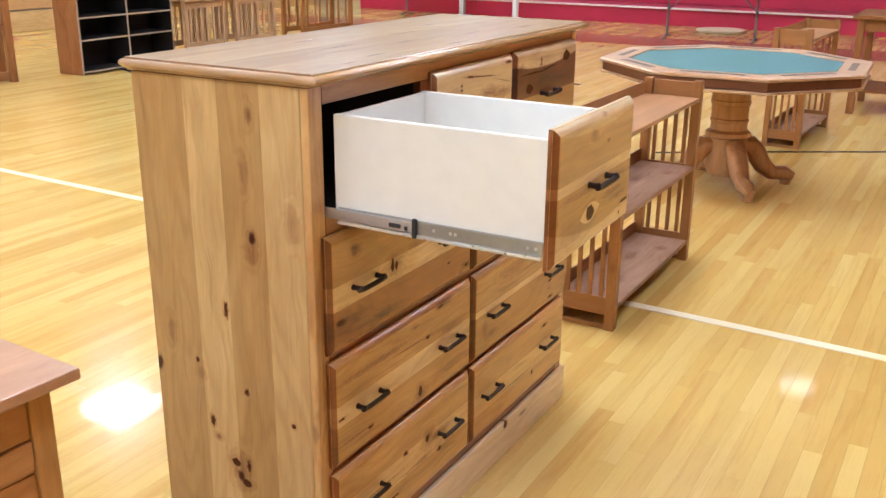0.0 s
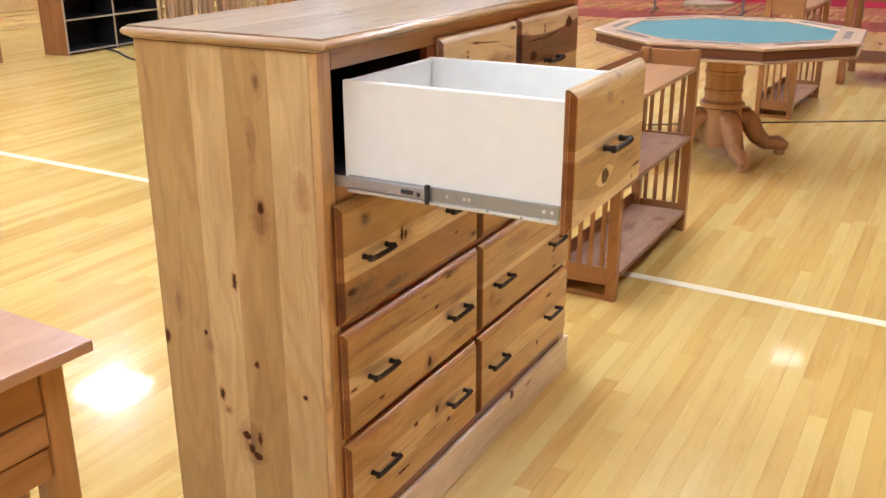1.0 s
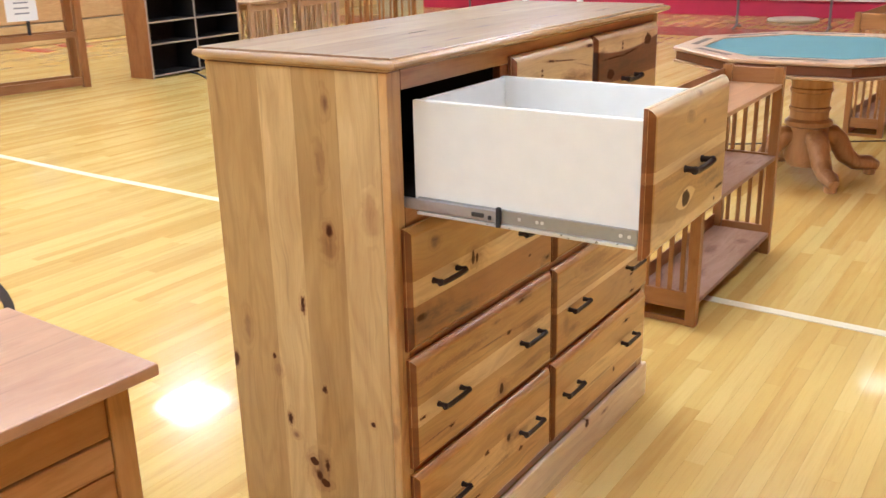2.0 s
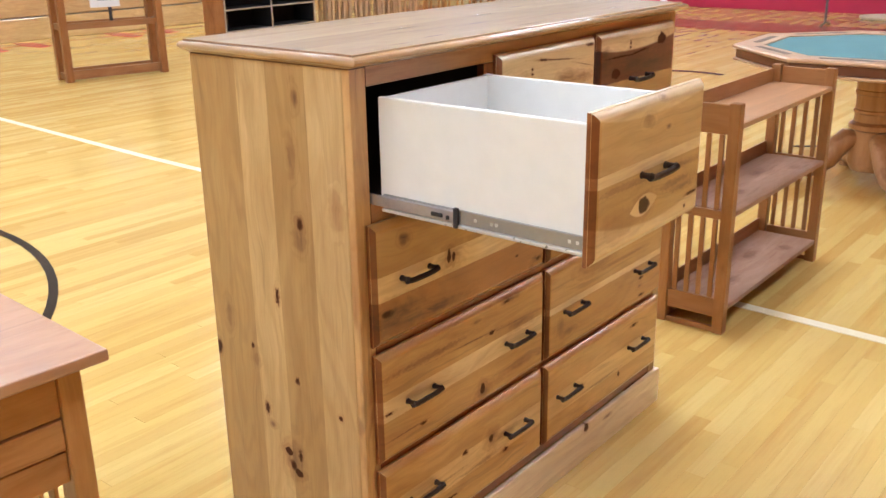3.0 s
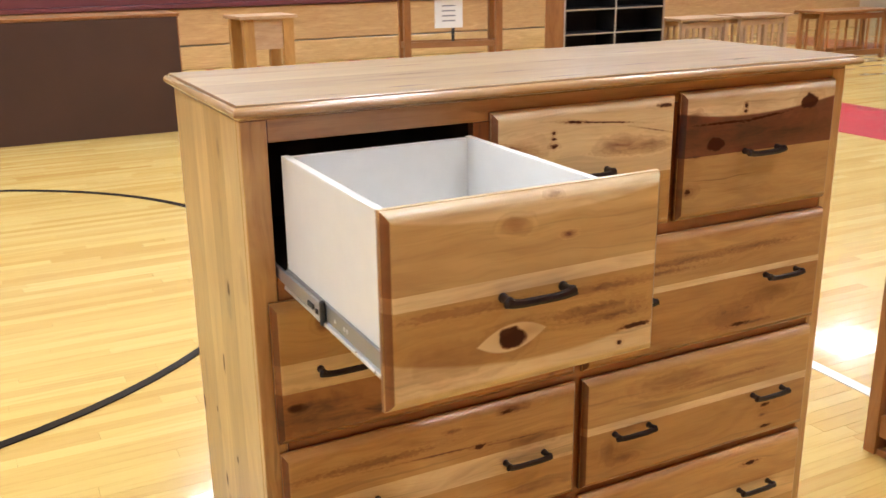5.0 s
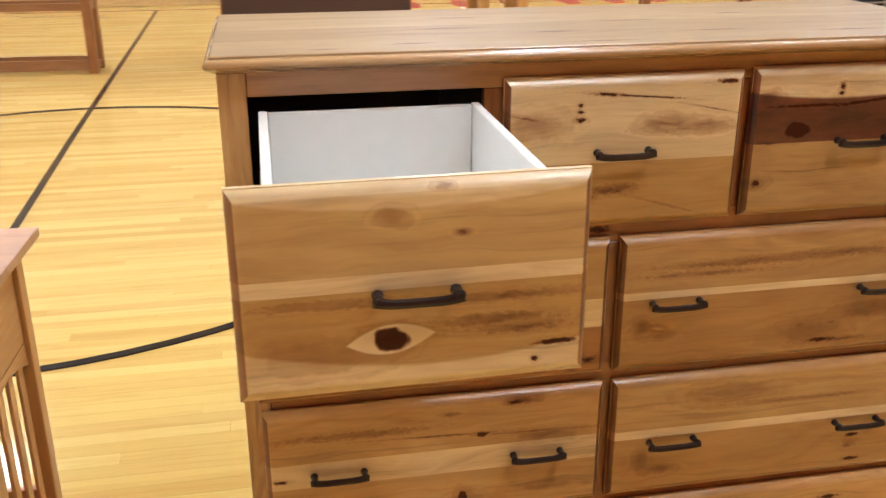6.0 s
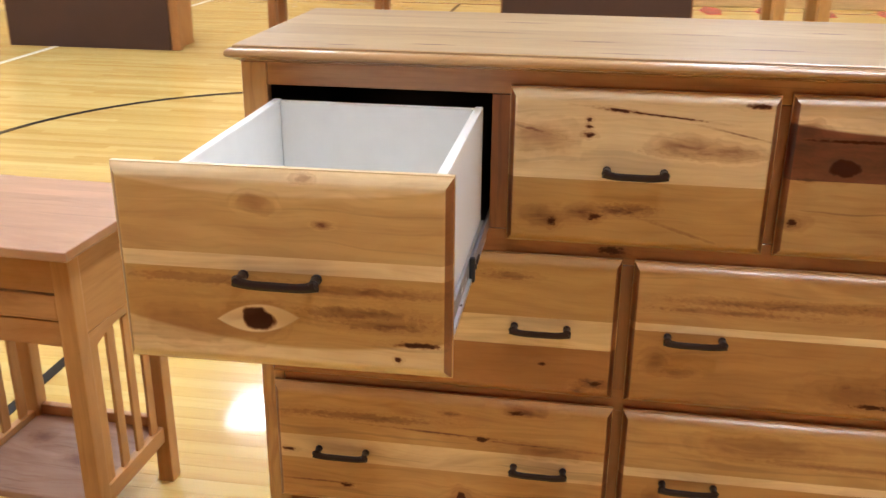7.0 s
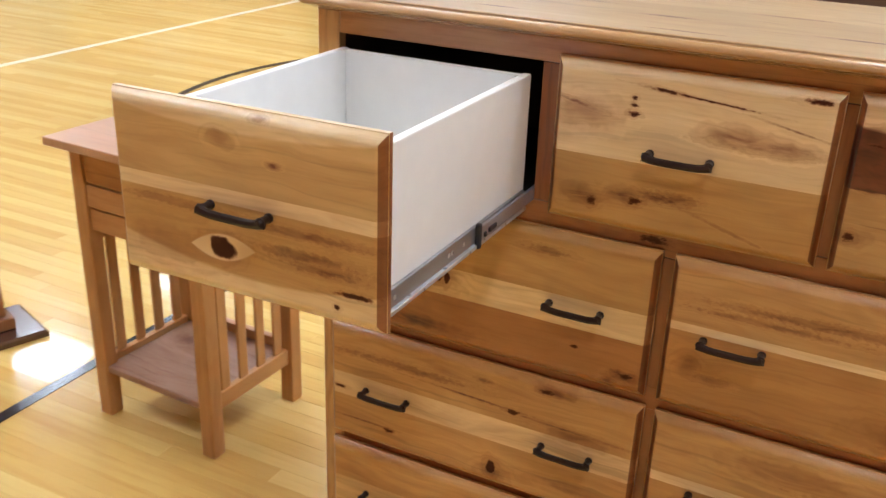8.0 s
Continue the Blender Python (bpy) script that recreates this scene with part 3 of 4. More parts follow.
for y in (2.05, 2.72, 3.38, 4.15, 4.75, 5.33, 6.70, 7.30):
    red_mark(y)


# ---- stands ----
def west_stand():
    e = thing("bleachers", "folded pale wooden bleachers with one dark maroon row", "bleachers", kind="structure")
    part("riser", box(-12.1, -11.42, -13.5, 15.0, 0.0, 0.30, 0.01, 1), plain_wood("bleacher_riser_wood", "Y", (0.62, 0.42, 0.19), 0.1, 0.2, 0.8), e)
    part("riser", box(-12.1, -11.45, -13.5, 15.0, 0.315, 0.78, 0.01, 1), plain_wood("bleacher_upper_wood", "Y", (0.58, 0.37, 0.17), 0.1, 0.2, 0.8), e)
    plank = plain_wood("bleacher_seat_wood", "Y", (0.60, 0.40, 0.19), 0.15, 0.25, 0.6)
    for i in range(6):
        z, x = 0.79 + i * 0.30, -11.40 - i * 0.05
        look_of = SEAT_DARK if i == 0 else plank
        part("seat", box(x - 0.46, x, -13.5, 15.0, z, z + 0.06, 0.01, 1), look_of, e)
        part("kickboard", box(x - 0.46, x - 0.03, -13.5, 15.0, z + 0.065, z + 0.295, 0.004, 1), look_of, e)
    return e


def north_stand():
    e = thing("bleachers", "crimson bleachers with pale seat edges", "bleachers", kind="structure")
    for i in range(7):
        y, z = 14.6 + i * 0.62, i * 0.30
        part("kickboard", box(-10.0, 7.5, y + 0.05, y + 0.12, z, z + 0.26, 0.004, 1), SEAT_RED, e)
        part("seat", box(-10.0, 7.5, y, y + 0.62, z + 0.26, z + 0.30, 0.008, 1), SEAT_RED, e)
        part("seat_edge", box(-10.0, 7.5, y - 0.012, y - 0.002, z + 0.262, z + 0.298, 0.002, 1), EDGE_WHITE, e, "pale edge strip")
    return e


west_stand()
north_stand()


# ---- the chest of drawers ----
W, D, TOPZ = 1.29, 0.455, 1.2235
dresser = thing("dresser", "large knotty hickory chest of eight drawers, one pulled wide open", "chest of drawers")
part("side_panel", box(-D, -0.020, 0.0, 0.020, 0.05, 1.1965, 0.002, 1), SIDE, dresser, "knotty glued-up hickory side panel")
part("side_panel", box(-D, -0.020, W - 0.020, W, 0.05, 1.1965, 0.002, 1), SIDE, dresser)
# inside boards and added linings carry the bay's shade in their colour
part("back_panel", box(-D + 0.004, -D + 0.012, 0.021, W - 0.021, 0.05, 1.180, 0), INSIDE_SHADE, dresser)
part("inner_divider", box(-D + 0.013, -0.024, 0.412, 0.424, 0.921, 1.180, 0), INSIDE_SHADE, dresser)
part("dust_board", box(-D + 0.013, -0.024, 0.021, W - 0.021, 0.912, 0.920, 0), INSIDE_SHADE, dresser)
part("inner_lining", box(-D + 0.013, -0.024, 0.0205, 0.0235, 0.921, 1.180, 0), INSIDE_SHADE, dresser)
part("top_lining", box(-D + 0.013, -0.024, 0.024, 0.411, 1.1805, 1.1835, 0), INSIDE_SHADE, dresser)
T = lambda z, o: (z, -D - 0.55 * o, 0.002 + o, -0.55 * o, W + 0.55 * o)
BEAD = ((1.197, 0.000), (1.197, 0.0016), (1.1992, 0.0062), (1.2020, 0.0130), (1.2045, 0.0205), (1.2070, 0.0262), (1.2102, 0.0290), (1.2136, 0.0285), (1.2167, 0.0255), (1.2190, 0.0208), (1.2200, 0.0160), (1.2188, 0.0138), (1.2186, 0.0))
bead = part("top_moulding", rings([T(z, o) for z, o in BEAD]), TOP_EDGE, dresser, "rounded hickory bead along the top", True)
bead.data.materials.append(TOP_EDGE_X)
for face in bead.data.polygons:
    face.material_index = 1 if abs(face.normal.y) > abs(face.normal.x) else 0
part("top", rings((T(1.2188, 0.0126), T(1.2222, 0.0124), T(TOPZ, 0.0108), T(TOPZ, 0.0090))), TOP, dresser, "pale glossy hickory top board", True)
for y0, y1 in ((0.0, 0.042), (W - 0.038, W)):
    part("stile", box(-0.0195, 0.0, y0, y1, 0.05, 1.1965, 0.0015, 1), FRAME_Z, dresser)
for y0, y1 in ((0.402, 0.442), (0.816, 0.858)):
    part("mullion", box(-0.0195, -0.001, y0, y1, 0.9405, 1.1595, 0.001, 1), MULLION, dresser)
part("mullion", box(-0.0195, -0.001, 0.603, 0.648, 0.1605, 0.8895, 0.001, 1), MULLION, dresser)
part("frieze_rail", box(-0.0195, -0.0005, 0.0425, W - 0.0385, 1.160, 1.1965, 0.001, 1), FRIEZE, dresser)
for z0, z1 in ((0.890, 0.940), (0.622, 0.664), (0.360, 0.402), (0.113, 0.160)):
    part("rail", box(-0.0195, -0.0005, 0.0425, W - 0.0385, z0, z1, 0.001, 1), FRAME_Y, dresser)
part("plinth", box(0.0003, 0.014, -0.013, W + 0.013, 0.0, 0.112, 0.004, 2), BASE_WOOD, dresser, "pale plinth board")
for y0, y1 in ((-0.013, -0.0003), (W + 0.0003, W + 0.013)):
    part("plinth", box(-D, 0.0, y0, y1, 0.0, 0.112, 0.004, 2), BASE_WOOD, dresser)
for x in (-0.03, -D):
    for y in (0.001, W - 0.031):
        part("foot_block", box(x, x + 0.03, y, y + 0.03, 0.0, 0.05, 0), INSIDE_SHADE, dresser)


def panel(x0, x1, y0, y1, z0, z1):
    """A drawer front with a stepped, eased edge."""
    s = lambda x, d: (x, y0 + 0.7 * d, y1 - 0.7 * d, z0 + d, z1 - d)
    ease = []
    for i in range(9):
        a, f = math.pi * i / 16, i / 8
        back, inset = 0.55 * (1 - f) + 0.45 * (1 - math.sin(a)), 0.55 * f + 0.45 * (1 - math.cos(a))
        ease.append(s(x1 - 0.0115 * back, 0.0012 + 0.0150 * inset))
    return rings((s(x0, 0.002), s(x0 + 0.001, 0.0), s(x0 + 0.002, 0.0), s(x1 - 0.0130, 0.0), s(x1 - 0.0118, 0.0), *ease, s(x1, 0.0176)), axis="x")


def pull_mesh():
    pts, rad = [], []
    for i in range(17):
        a = -1 + i / 8
        pts.append((0.0195 - 0.0015 * (1 - a * a), 0.0480 * a, -0.0052 * (1 - a ** 4)))
        rad.append(0.0053 + 0.0012 * abs(a) ** 6)
    bm = sweep(pts, rad, 8, 1.1)
    for s in (-1, 1):
        sweep(((0.0, 0.0430 * s, 0.0), (0.003, 0.0430 * s, 0.0), (0.0040, 0.0430 * s, 0.0), (0.0145, 0.0430 * s, 0.0), (0.0205, 0.0445 * s, 0.0005), (0.0238, 0.0445 * s, 0.0005)), (0.0064, 0.0064, 0.0054, 0.0054, 0.0066, 0.0045), 10, 1.0, bm)
    return mesh_of("pull", bm, IRON, True)


PULL = pull_mesh()


def pull(parent, x, y, z):
    ob = new("pull", PULL)
    ob.parent = parent
    ob.location = (x, y, z)
    return tagged(ob, "black iron arched pull")


def drawer(y0, y1, z0, z1, material, pulls, zp):
    front = part("drawer", panel(0.0005, 0.0205, y0, y1, z0, z1), material, dresser, "closed knotty hickory drawer front", True)
    for y in pulls:
        pull(front, 0.0205, y, zp)
    return front


drawer(0.431, 0.829, 0.926, 1.175, F2, (0.626,), 1.053)
drawer(0.845, 1.252, 0.926, 1.178, F3, (1.047,), 1.053)
drawer(0.024, 0.619, 0.650, 0.902, F4, (0.143, 0.494), 0.779)
drawer(0.638, 1.256, 0.650, 0.902, F5, (0.742, 1.135), 0.779)
drawer(0.026, 0.623, 0.388, 0.631, F6, (0.150, 0.502), 0.505)
drawer(0.640, 1.256, 0.388, 0.631, F7, (0.758, 1.130), 0.500)
drawer(0.026, 0.623, 0.146, 0.371, F8, (0.150, 0.500), 0.268)
drawer(0.640, 1.256, 0.146, 0.371, F9, (0.735, 1.115), 0.268)

# the open drawer: front, box and runners
OUT = 0.469
face = panel(OUT, OUT + 0.020, 0.019, 0.412, 0.923, 1.168)
middle = Vector((OUT, 0.2155, 1.045))
bmesh.ops.rotate(face, cent=middle, matrix=Matrix.Rotation(math.radians(0.9), 3, "Z"), verts=face.verts)
front = part("drawer", face, F1, dresser, "open drawer front with a dark eye-shaped knot", True)
pull(front, OUT + 0.020, 0.215, 1.043)
BX0, BX1, BY0, BY1, BZ0, BZ1 = 0.014, OUT - 0.0045, 0.057, 0.390, 0.950, 1.142
part("drawer_side", box(BX0, OUT + 0.0012, BY0, BY0 + 0.013, BZ0, BZ1, 0.0025), WHITE_PLY, front, "white birch drawer side")
part("drawer_side", box(BX0, BX1, BY1 - 0.013, BY1, BZ0, BZ1, 0.0025), WHITE_PLY, front)
part("drawer_back", box(BX0, BX0 + 0.013, BY0 + 0.0135, BY1 - 0.0135, BZ0, BZ1 - 0.002, 0.002), WHITE_PLY, front)
part("drawer_inner_front", box(BX1 - 0.013, BX1 + 0.0015, BY0 + 0.0135, BY1 - 0.0135, BZ0, BZ1 - 0.002, 0.002), WHITE_PLY, front)
part("drawer_bottom", box(BX0 + 0.0135, BX1 - 0.0135, BY0 + 0.0135, BY1 - 0.0135, BZ0 + 0.010, BZ0 + 0.016, 0), WHITE_PLY, front)
for s, y in ((-1, BY0), (1, BY1)):
    a, b = sorted((y + s * 0.0005, y + s * 0.006))
    part("drawer_runner", box(BX0 + 0.01, BX1 - 0.006, a, b, 0.936, 0.962, 0.002), STEEL_GREY, front, "grey steel runner")
    a, b = sorted((y + s * 0.0005, y + s * 0.0105))
    part("runner_lip", box(BX0 + 0.01, BX1 - 0.008, a, b, 0.9290, 0.9355, 0.001, 1), STEEL, front, "bright runner lip")
    a, b = sorted((y + s * 0.0065, y + s * 0.0115))
    part("runner_carrier", box(-0.16, 0.200, a, b, 0.938, 0.960, 0.002), STEEL_MID, front, "telescopic steel runner")
    a, b = sorted((y + s * 0.0062, y + s * 0.0145))
    part("runner_stop", box(0.196, 0.205, a, b, 0.929, 0.967, 0.003), CLIP, front, "black plastic stop")
    a, b = sorted((y + s * 0.0117, y + s * 0.0150))
    part("release_lever", box(0.146, 0.172, a, b, 0.944, 0.952, 0.002), CLIP, front, "black release lever")
    part("lever_tip", box(0.180, 0.187, a, b, 0.942, 0.950, 0.002), CLIP, front)
    for x in (0.24, 0.275, 0.285, 0.43, 0.445):
        a, b = sorted((y + s * 0.0058, y + s * 0.0072))
        part("screw", box(x - 0.003, x + 0.003, a, b, 0.946, 0.952, 0.001, 1), STEEL, front)


# ---- the slatted side table ----
def side_table():
    e = thing("side_table", "cherry-toned mission side table with slatted sides", "side table", pose(-0.385, -0.664, 0, 0, 0, -3.0))
    hx, hy, leg = 0.178, 0.203, 0.041
    part("tabletop", rings([(z, -hx - 0.044 + o, hx + 0.044 - o, -hy - 0.030 + o, hy + 0.030 - o) for z, o in ((0.758, 0.003), (0.7605, 0.0005), (0.7640, 0.0), (0.7770, 0.0), (0.7792, 0.0008), (0.780, 0.0025), (0.780, 0.004))]), NS_TOP, e, "smooth square-edged top")
    for sx in (-1, 1):
        for sy in (-1, 1):
            x, y = sx * (hx - leg / 2), sy * (hy - leg / 2)
            part("leg", box(x - leg / 2, x + leg / 2, y - leg / 2, y + leg / 2, 0.0, 0.757, 0.004), NS_Z, e)
    a, b = -hy + leg + 0.001, hy - leg - 0.001
    part("drawer", box(hx - 0.026, hx - 0.006, a, b, 0.664, 0.742, 0.004), NS_Y, e, "upper drawer front")
    part("drawer", box(hx - 0.026, hx - 0.004, a, b, 0.602, 0.660, 0.004), NS_Y, e, "lower drawer front")
    part("front_rail", box(hx - 0.030, hx - 0.010, a, b, 0.744, 0.757, 0.001), NS_Y, e)
    part("front_rail", box(hx - 0.030, hx - 0.008, a, b, 0.540, 0.598, 0.003), NS_Y, e)
    part("back_panel", box(-hx + 0.008, -hx + 0.026, a, b, 0.500, 0.757, 0.003), NS_Y, e)
    c, d = -hx + leg + 0.001, hx - leg - 0.001
    for s in (-1, 1):
        y0, y1 = sorted((s * (hy - 0.030), s * (hy - 0.010)))
        part("side_panel", box(c, d, y0, y1, 0.555, 0.757, 0.003), NS_X, e)
        apron = bmesh.new()
        pts = [(c + (d - c) * i / 12, 0.500 + 0.034 * math.sin(math.pi * i / 12)) for i in range(13)]
        rows = [[apron.verts.new((x, y, z)) for x, z in pts] + [apron.verts.new((d, y, 0.554)), apron.verts.new((c, y, 0.554))] for y in (y0, y1)]
        for r in rows:
            apron.faces.new(r)
        for i in range(15):
            apron.faces.new((rows[0][i], rows[0][(i + 1) % 15], rows[1][(i + 1) % 15], rows[1][i]))
        part("apron", apron, NS_X, e, "arched side apron")
        part("lower_rail", box(c, d, y0, y1, 0.122, 0.166, 0.003), NS_X, e)
        for i in range(4):
            x = c + (d - c) * (i + 0.5) / 4
            part("slat", box(x - 0.015, x + 0.015, y0 + 0.006, y1 - 0.006, 0.1665, 0.525, 0.002), NS_Z, e)
    part("shelf", box(-hx + 0.012, hx - 0.006, -hy + 0.032, hy - 0.032, 0.132, 0.150, 0.003), RAW_SHELF, e, "pale unstained lower shelf")
    part("shelf_rail", box(-hx + 0.010, -hx + 0.030, a, b, 0.151, 0.180, 0.003), NS_Y, e)
    return e


side_table()


# ---- open shelf units ----
def shelf_unit():
    e = thing("shelf_unit", "open oak shelf unit with slatted ends and three shelves", "shelf unit")
    dx, ly, h, p = 0.265, 1.02, 0.845, 0.040
    for x in (-dx, -p):
        for y in (0.0, ly - p):
            part("post", box(x, x + p, y, y + p, 0.0, h, 0.003), MISSION, e)
    for z, t in ((0.085, RAW_SHELF), (0.440, RAW_SHELF), (0.755, MISSION_TOP)):
        part("shelf", box(-dx + 0.012, -0.002, p + 0.0015, ly - p - 0.0015, z, z + 0.018, 0.003), t, e, "flat pale shelf board")
        part("back_board", box(-dx + 0.006, -dx + 0.011, p + 0.001, ly - p - 0.001, z - 0.01, z + 0.075, 0.002), MISSION_Y, e)
    for y in (0.008, ly - 0.026):
        for z0, z1 in ((0.060, 0.130), (0.430, 0.462), (0.735, 0.838)):
            part("end_rail", box(-dx + p + 0.001, -p - 0.001, y, y + 0.018, z0, z1, 0.003), MISSION_X, e)
        for z0, z1 in ((0.131, 0.429), (0.463, 0.734)):
            for i in range(4):
                x = -dx + p + (dx - 2 * p) * (i + 0.5) / 4
                part("slat", box(x - 0.009, x + 0.009, y + 0.004, y + 0.014, z0, z1, 0.002), MISSION, e)
        part("kick_rail", box(-dx + p + 0.001, -p - 0.001, y, y + 0.018, 0.0, 0.020, 0.003), MISSION_X, e)
    part("kick_strip", box(-dx + 0.012, -dx + 0.026, p + 0.001, ly - p - 0.001, 0.0, 0.060, 0.003), MISSION_Y, e)
    return e


unit = shelf_unit()
unit.matrix_basis = pose(-0.028, 1.890, 0)
unit["group"] = "shelf units"
second = copy_thing(unit, pose(-0.030, 5.70, 0, 0, 0, -2))
tagged(second, "open oak shelf unit beyond the card table")


# ---- the card table ----
def card_table():
    e = thing("card_table", "eight-sided oak card table with teal felt and pedestal", "card table", pose(-0.245, 4.42, 0, 0, 0, 3.0))
    q = math.pi / 8
    R = 0.80
    part("apron", lathe(((R - 0.03, 0.690), (R - 0.022, 0.693), (R - 0.022, 0.738), (R - 0.03, 0.740)), 8, turn=q), TABLE_DARK, e, "dark oak apron")
    part("lower_bead", lathe(((R - 0.10, 0.660), (R - 0.014, 0.676), (R - 0.010, 0.680), (R - 0.010, 0.687), (R - 0.026, 0.6895)), 8, turn=q), TABLE_WOOD, e)
    rim = bmesh.new()
    prof = ((R - 0.17, 0.742), (R - 0.01, 0.742), (R, 0.748), (R, 0.758), (R - 0.008, 0.764), (R - 0.165, 0.764), (R - 0.17, 0.760))
    loops = [[rim.verts.new((r * math.cos(q + math.pi / 4 * i), r * math.sin(q + math.pi / 4 * i), z)) for i in range(8)] for r, z in prof]
    for p, n in zip(loops, loops[1:] + loops[:1]):
        for i in range(8):
            rim.faces.new((p[i], p[(i + 1) % 8], n[(i + 1) % 8], n[i]))
    part("rim", rim, TABLE_WOOD, e, "pale oak rim")
    part("felt", lathe(((R - 0.172, 0.742), (R - 0.172, 0.757)), 8, turn=q), FELT, e, "teal playing felt")
    for i in range(8):
        a = math.pi / 4 * i
        tray = box(0.632, 0.672, -0.17, 0.17, 0.7642, 0.7655, 0.001, 1)
        bmesh.ops.transform(tray, matrix=Matrix.Rotation(a, 4, "Z"), verts=tray.verts)
        part("chip_tray", tray, TRAY, e, "dark recessed chip tray")
    part("pedestal", lathe(((0.20, 0.659), (0.20, 0.64), (0.115, 0.62), (0.112, 0.53), (0.118, 0.525), (0.118, 0.505), (0.110, 0.50), (0.106, 0.42), (0.115, 0.415), (0.115, 0.40), (0.106, 0.395), (0.108, 0.35), (0.132, 0.335), (0.132, 0.31), (0.115, 0.30), (0.125, 0.12), (0.10, 0.07)), 32), TABLE_LEG, e, "turned oak pedestal", True)
    for i in range(4):
        a = math.pi / 2 * i + 0.55
        pts = [(r * math.cos(a), r * math.sin(a), z) for r, z in ((0.08, 0.25), (0.14, 0.25), (0.19, 0.20), (0.235, 0.125), (0.30, 0.075), (0.38, 0.070), (0.435, 0.050))]
        part("claw_foot", sweep(pts, (0.050, 0.062, 0.062, 0.055, 0.046, 0.046, 0.030), 12, 1.0), TABLE_LEG, e, "curved foot", True)
        pad = lathe(((0.03, 0.0), (0.034, 0.004), (0.034, 0.03), (0.02, 0.035)), 12, cx=0.395 * math.cos(a), cy=0.395 * math.sin(a))
        part("foot_pad", pad, TABLE_LEG, e)
    return e


card_table()


# ---- far furniture along the stands ----
def bookcase():
    e = thing("bookcase", "tall red-brown bookcase with black back and empty shelves", "bookcase", pose(-7.33, 5.42, 0, 0, 0, 2.0))
    w, d, h = 1.38, 0.34, 1.85
    for y in (0.0, w - 0.022):
        part("side", box(-d / 2, d / 2, y, y + 0.022, 0, h, 0.002), CASE_WOOD, e)
        part("edge_strip", box(d / 2 + 0.0005, d / 2 + 0.006, y, y + 0.022, 0, h, 0.001, 1), GREY_EDGE, e)
    part("back", box(-d / 2, -d / 2 + 0.01, 0.023, w - 0.023, 0.0, h - 0.001, 0), BLACK_BACK, e)
    part("divider", box(-d / 2 + 0.011, d / 2 - 0.004, 0.680, 0.700, 0.0, h - 0.03, 0.002), BLACK_BACK, e)
    part("divider_edge", box(d / 2 - 0.0035, d / 2 + 0.004, 0.680, 0.700, 0.0, h - 0.03, 0.002), GREY_EDGE, e)
    for y in (0.0225, w - 0.0255):
        part("lining", box(-d / 2 + 0.011, d / 2 - 0.004, y, y + 0.003, 0.0, h - 0.03, 0), BLACK_BACK, e)
    part("top", box(-d / 2, d / 2, 0.023, w - 0.023, h - 0.025, h - 0.001, 0.002), CASE_WOOD, e)
    for z in (0.02, 0.345, 0.575, 0.83, 1.09, 1.35, 1.6):
        for a, b in ((0.026, 0.679), (0.701, w - 0.026)):
            part("shelf", box(-d / 2 + 0.011, d / 2 - 0.004, a, b, z, z + 0.018, 0.002), BLACK_BACK, e)
            part("shelf_edge", box(d / 2 - 0.0035, d / 2 + 0.002, a, b, z, z + 0.018, 0.001, 1), GREY_EDGE, e)
    return e


bookcase()


def display_frame():
    e = thing("console_frame", "open oak console frame with posts and low rails", "console table", group="console frames")
    w, d, h = 1.05, 0.30, 1.02
    for x in (-d / 2, d / 2 - 0.07):
        for y in (0.0, w - 0.07):
            part("post", box(x, x + 0.07, y, y + 0.07, 0, h, 0.004), CASE_WOOD, e)
        part("bottom_rail", box(x + 0.010, x + 0.040, 0.071, w - 0.071, 0.02, 0.105, 0.003), FRAMEW_Y, e)
        part("middle_rail", box(x + 0.012, x + 0.038, 0.071, w - 0.071, 0.500, 0.560, 0.003), FRAMEW_Y, e)
    for y in (0.01, w - 0.04):
        for z in (0.02, 0.500):
            part("side_rail", box(-d / 2 + 0.071, d / 2 - 0.071, y, y + 0.03, z, z + 0.06, 0.003), FRAMEW_Y, e)
    part("top", box(-d / 2 - 0.03, d / 2 + 0.03, -0.03, w + 0.03, h + 0.0005, h + 0.025, 0.004), MISSION_TOP, e)
    return e


frame_a = display_frame()
frame_a.matrix_basis = pose(-7.72, 3.80, 0, 0, 0, -12)
copy_thing(frame_a, pose(-6.98, -2.30, 0, 0, 0, -3))

sign = thing("paper_sign", "white paper sign with unreadable print on a black clip stand", "sign", pose(-7.522, 4.25, 0.5605, 0, 0, -12))
part("sheet", box(0.0, 0.002, -0.15, 0.15, 0.135, 0.43, 0), PAPER, sign)
part("clip_stand", box(-0.008, 0.010, 0.03, 0.060, 0.0, 0.1345, 0.003), CLIP, sign, "black clip stand")
for z in (0.20, 0.25, 0.30, 0.35):
    part("print_line", box(0.0022, 0.003, -0.07, 0.07, z, z + 0.014, 0), INK, sign, "grey line of print")


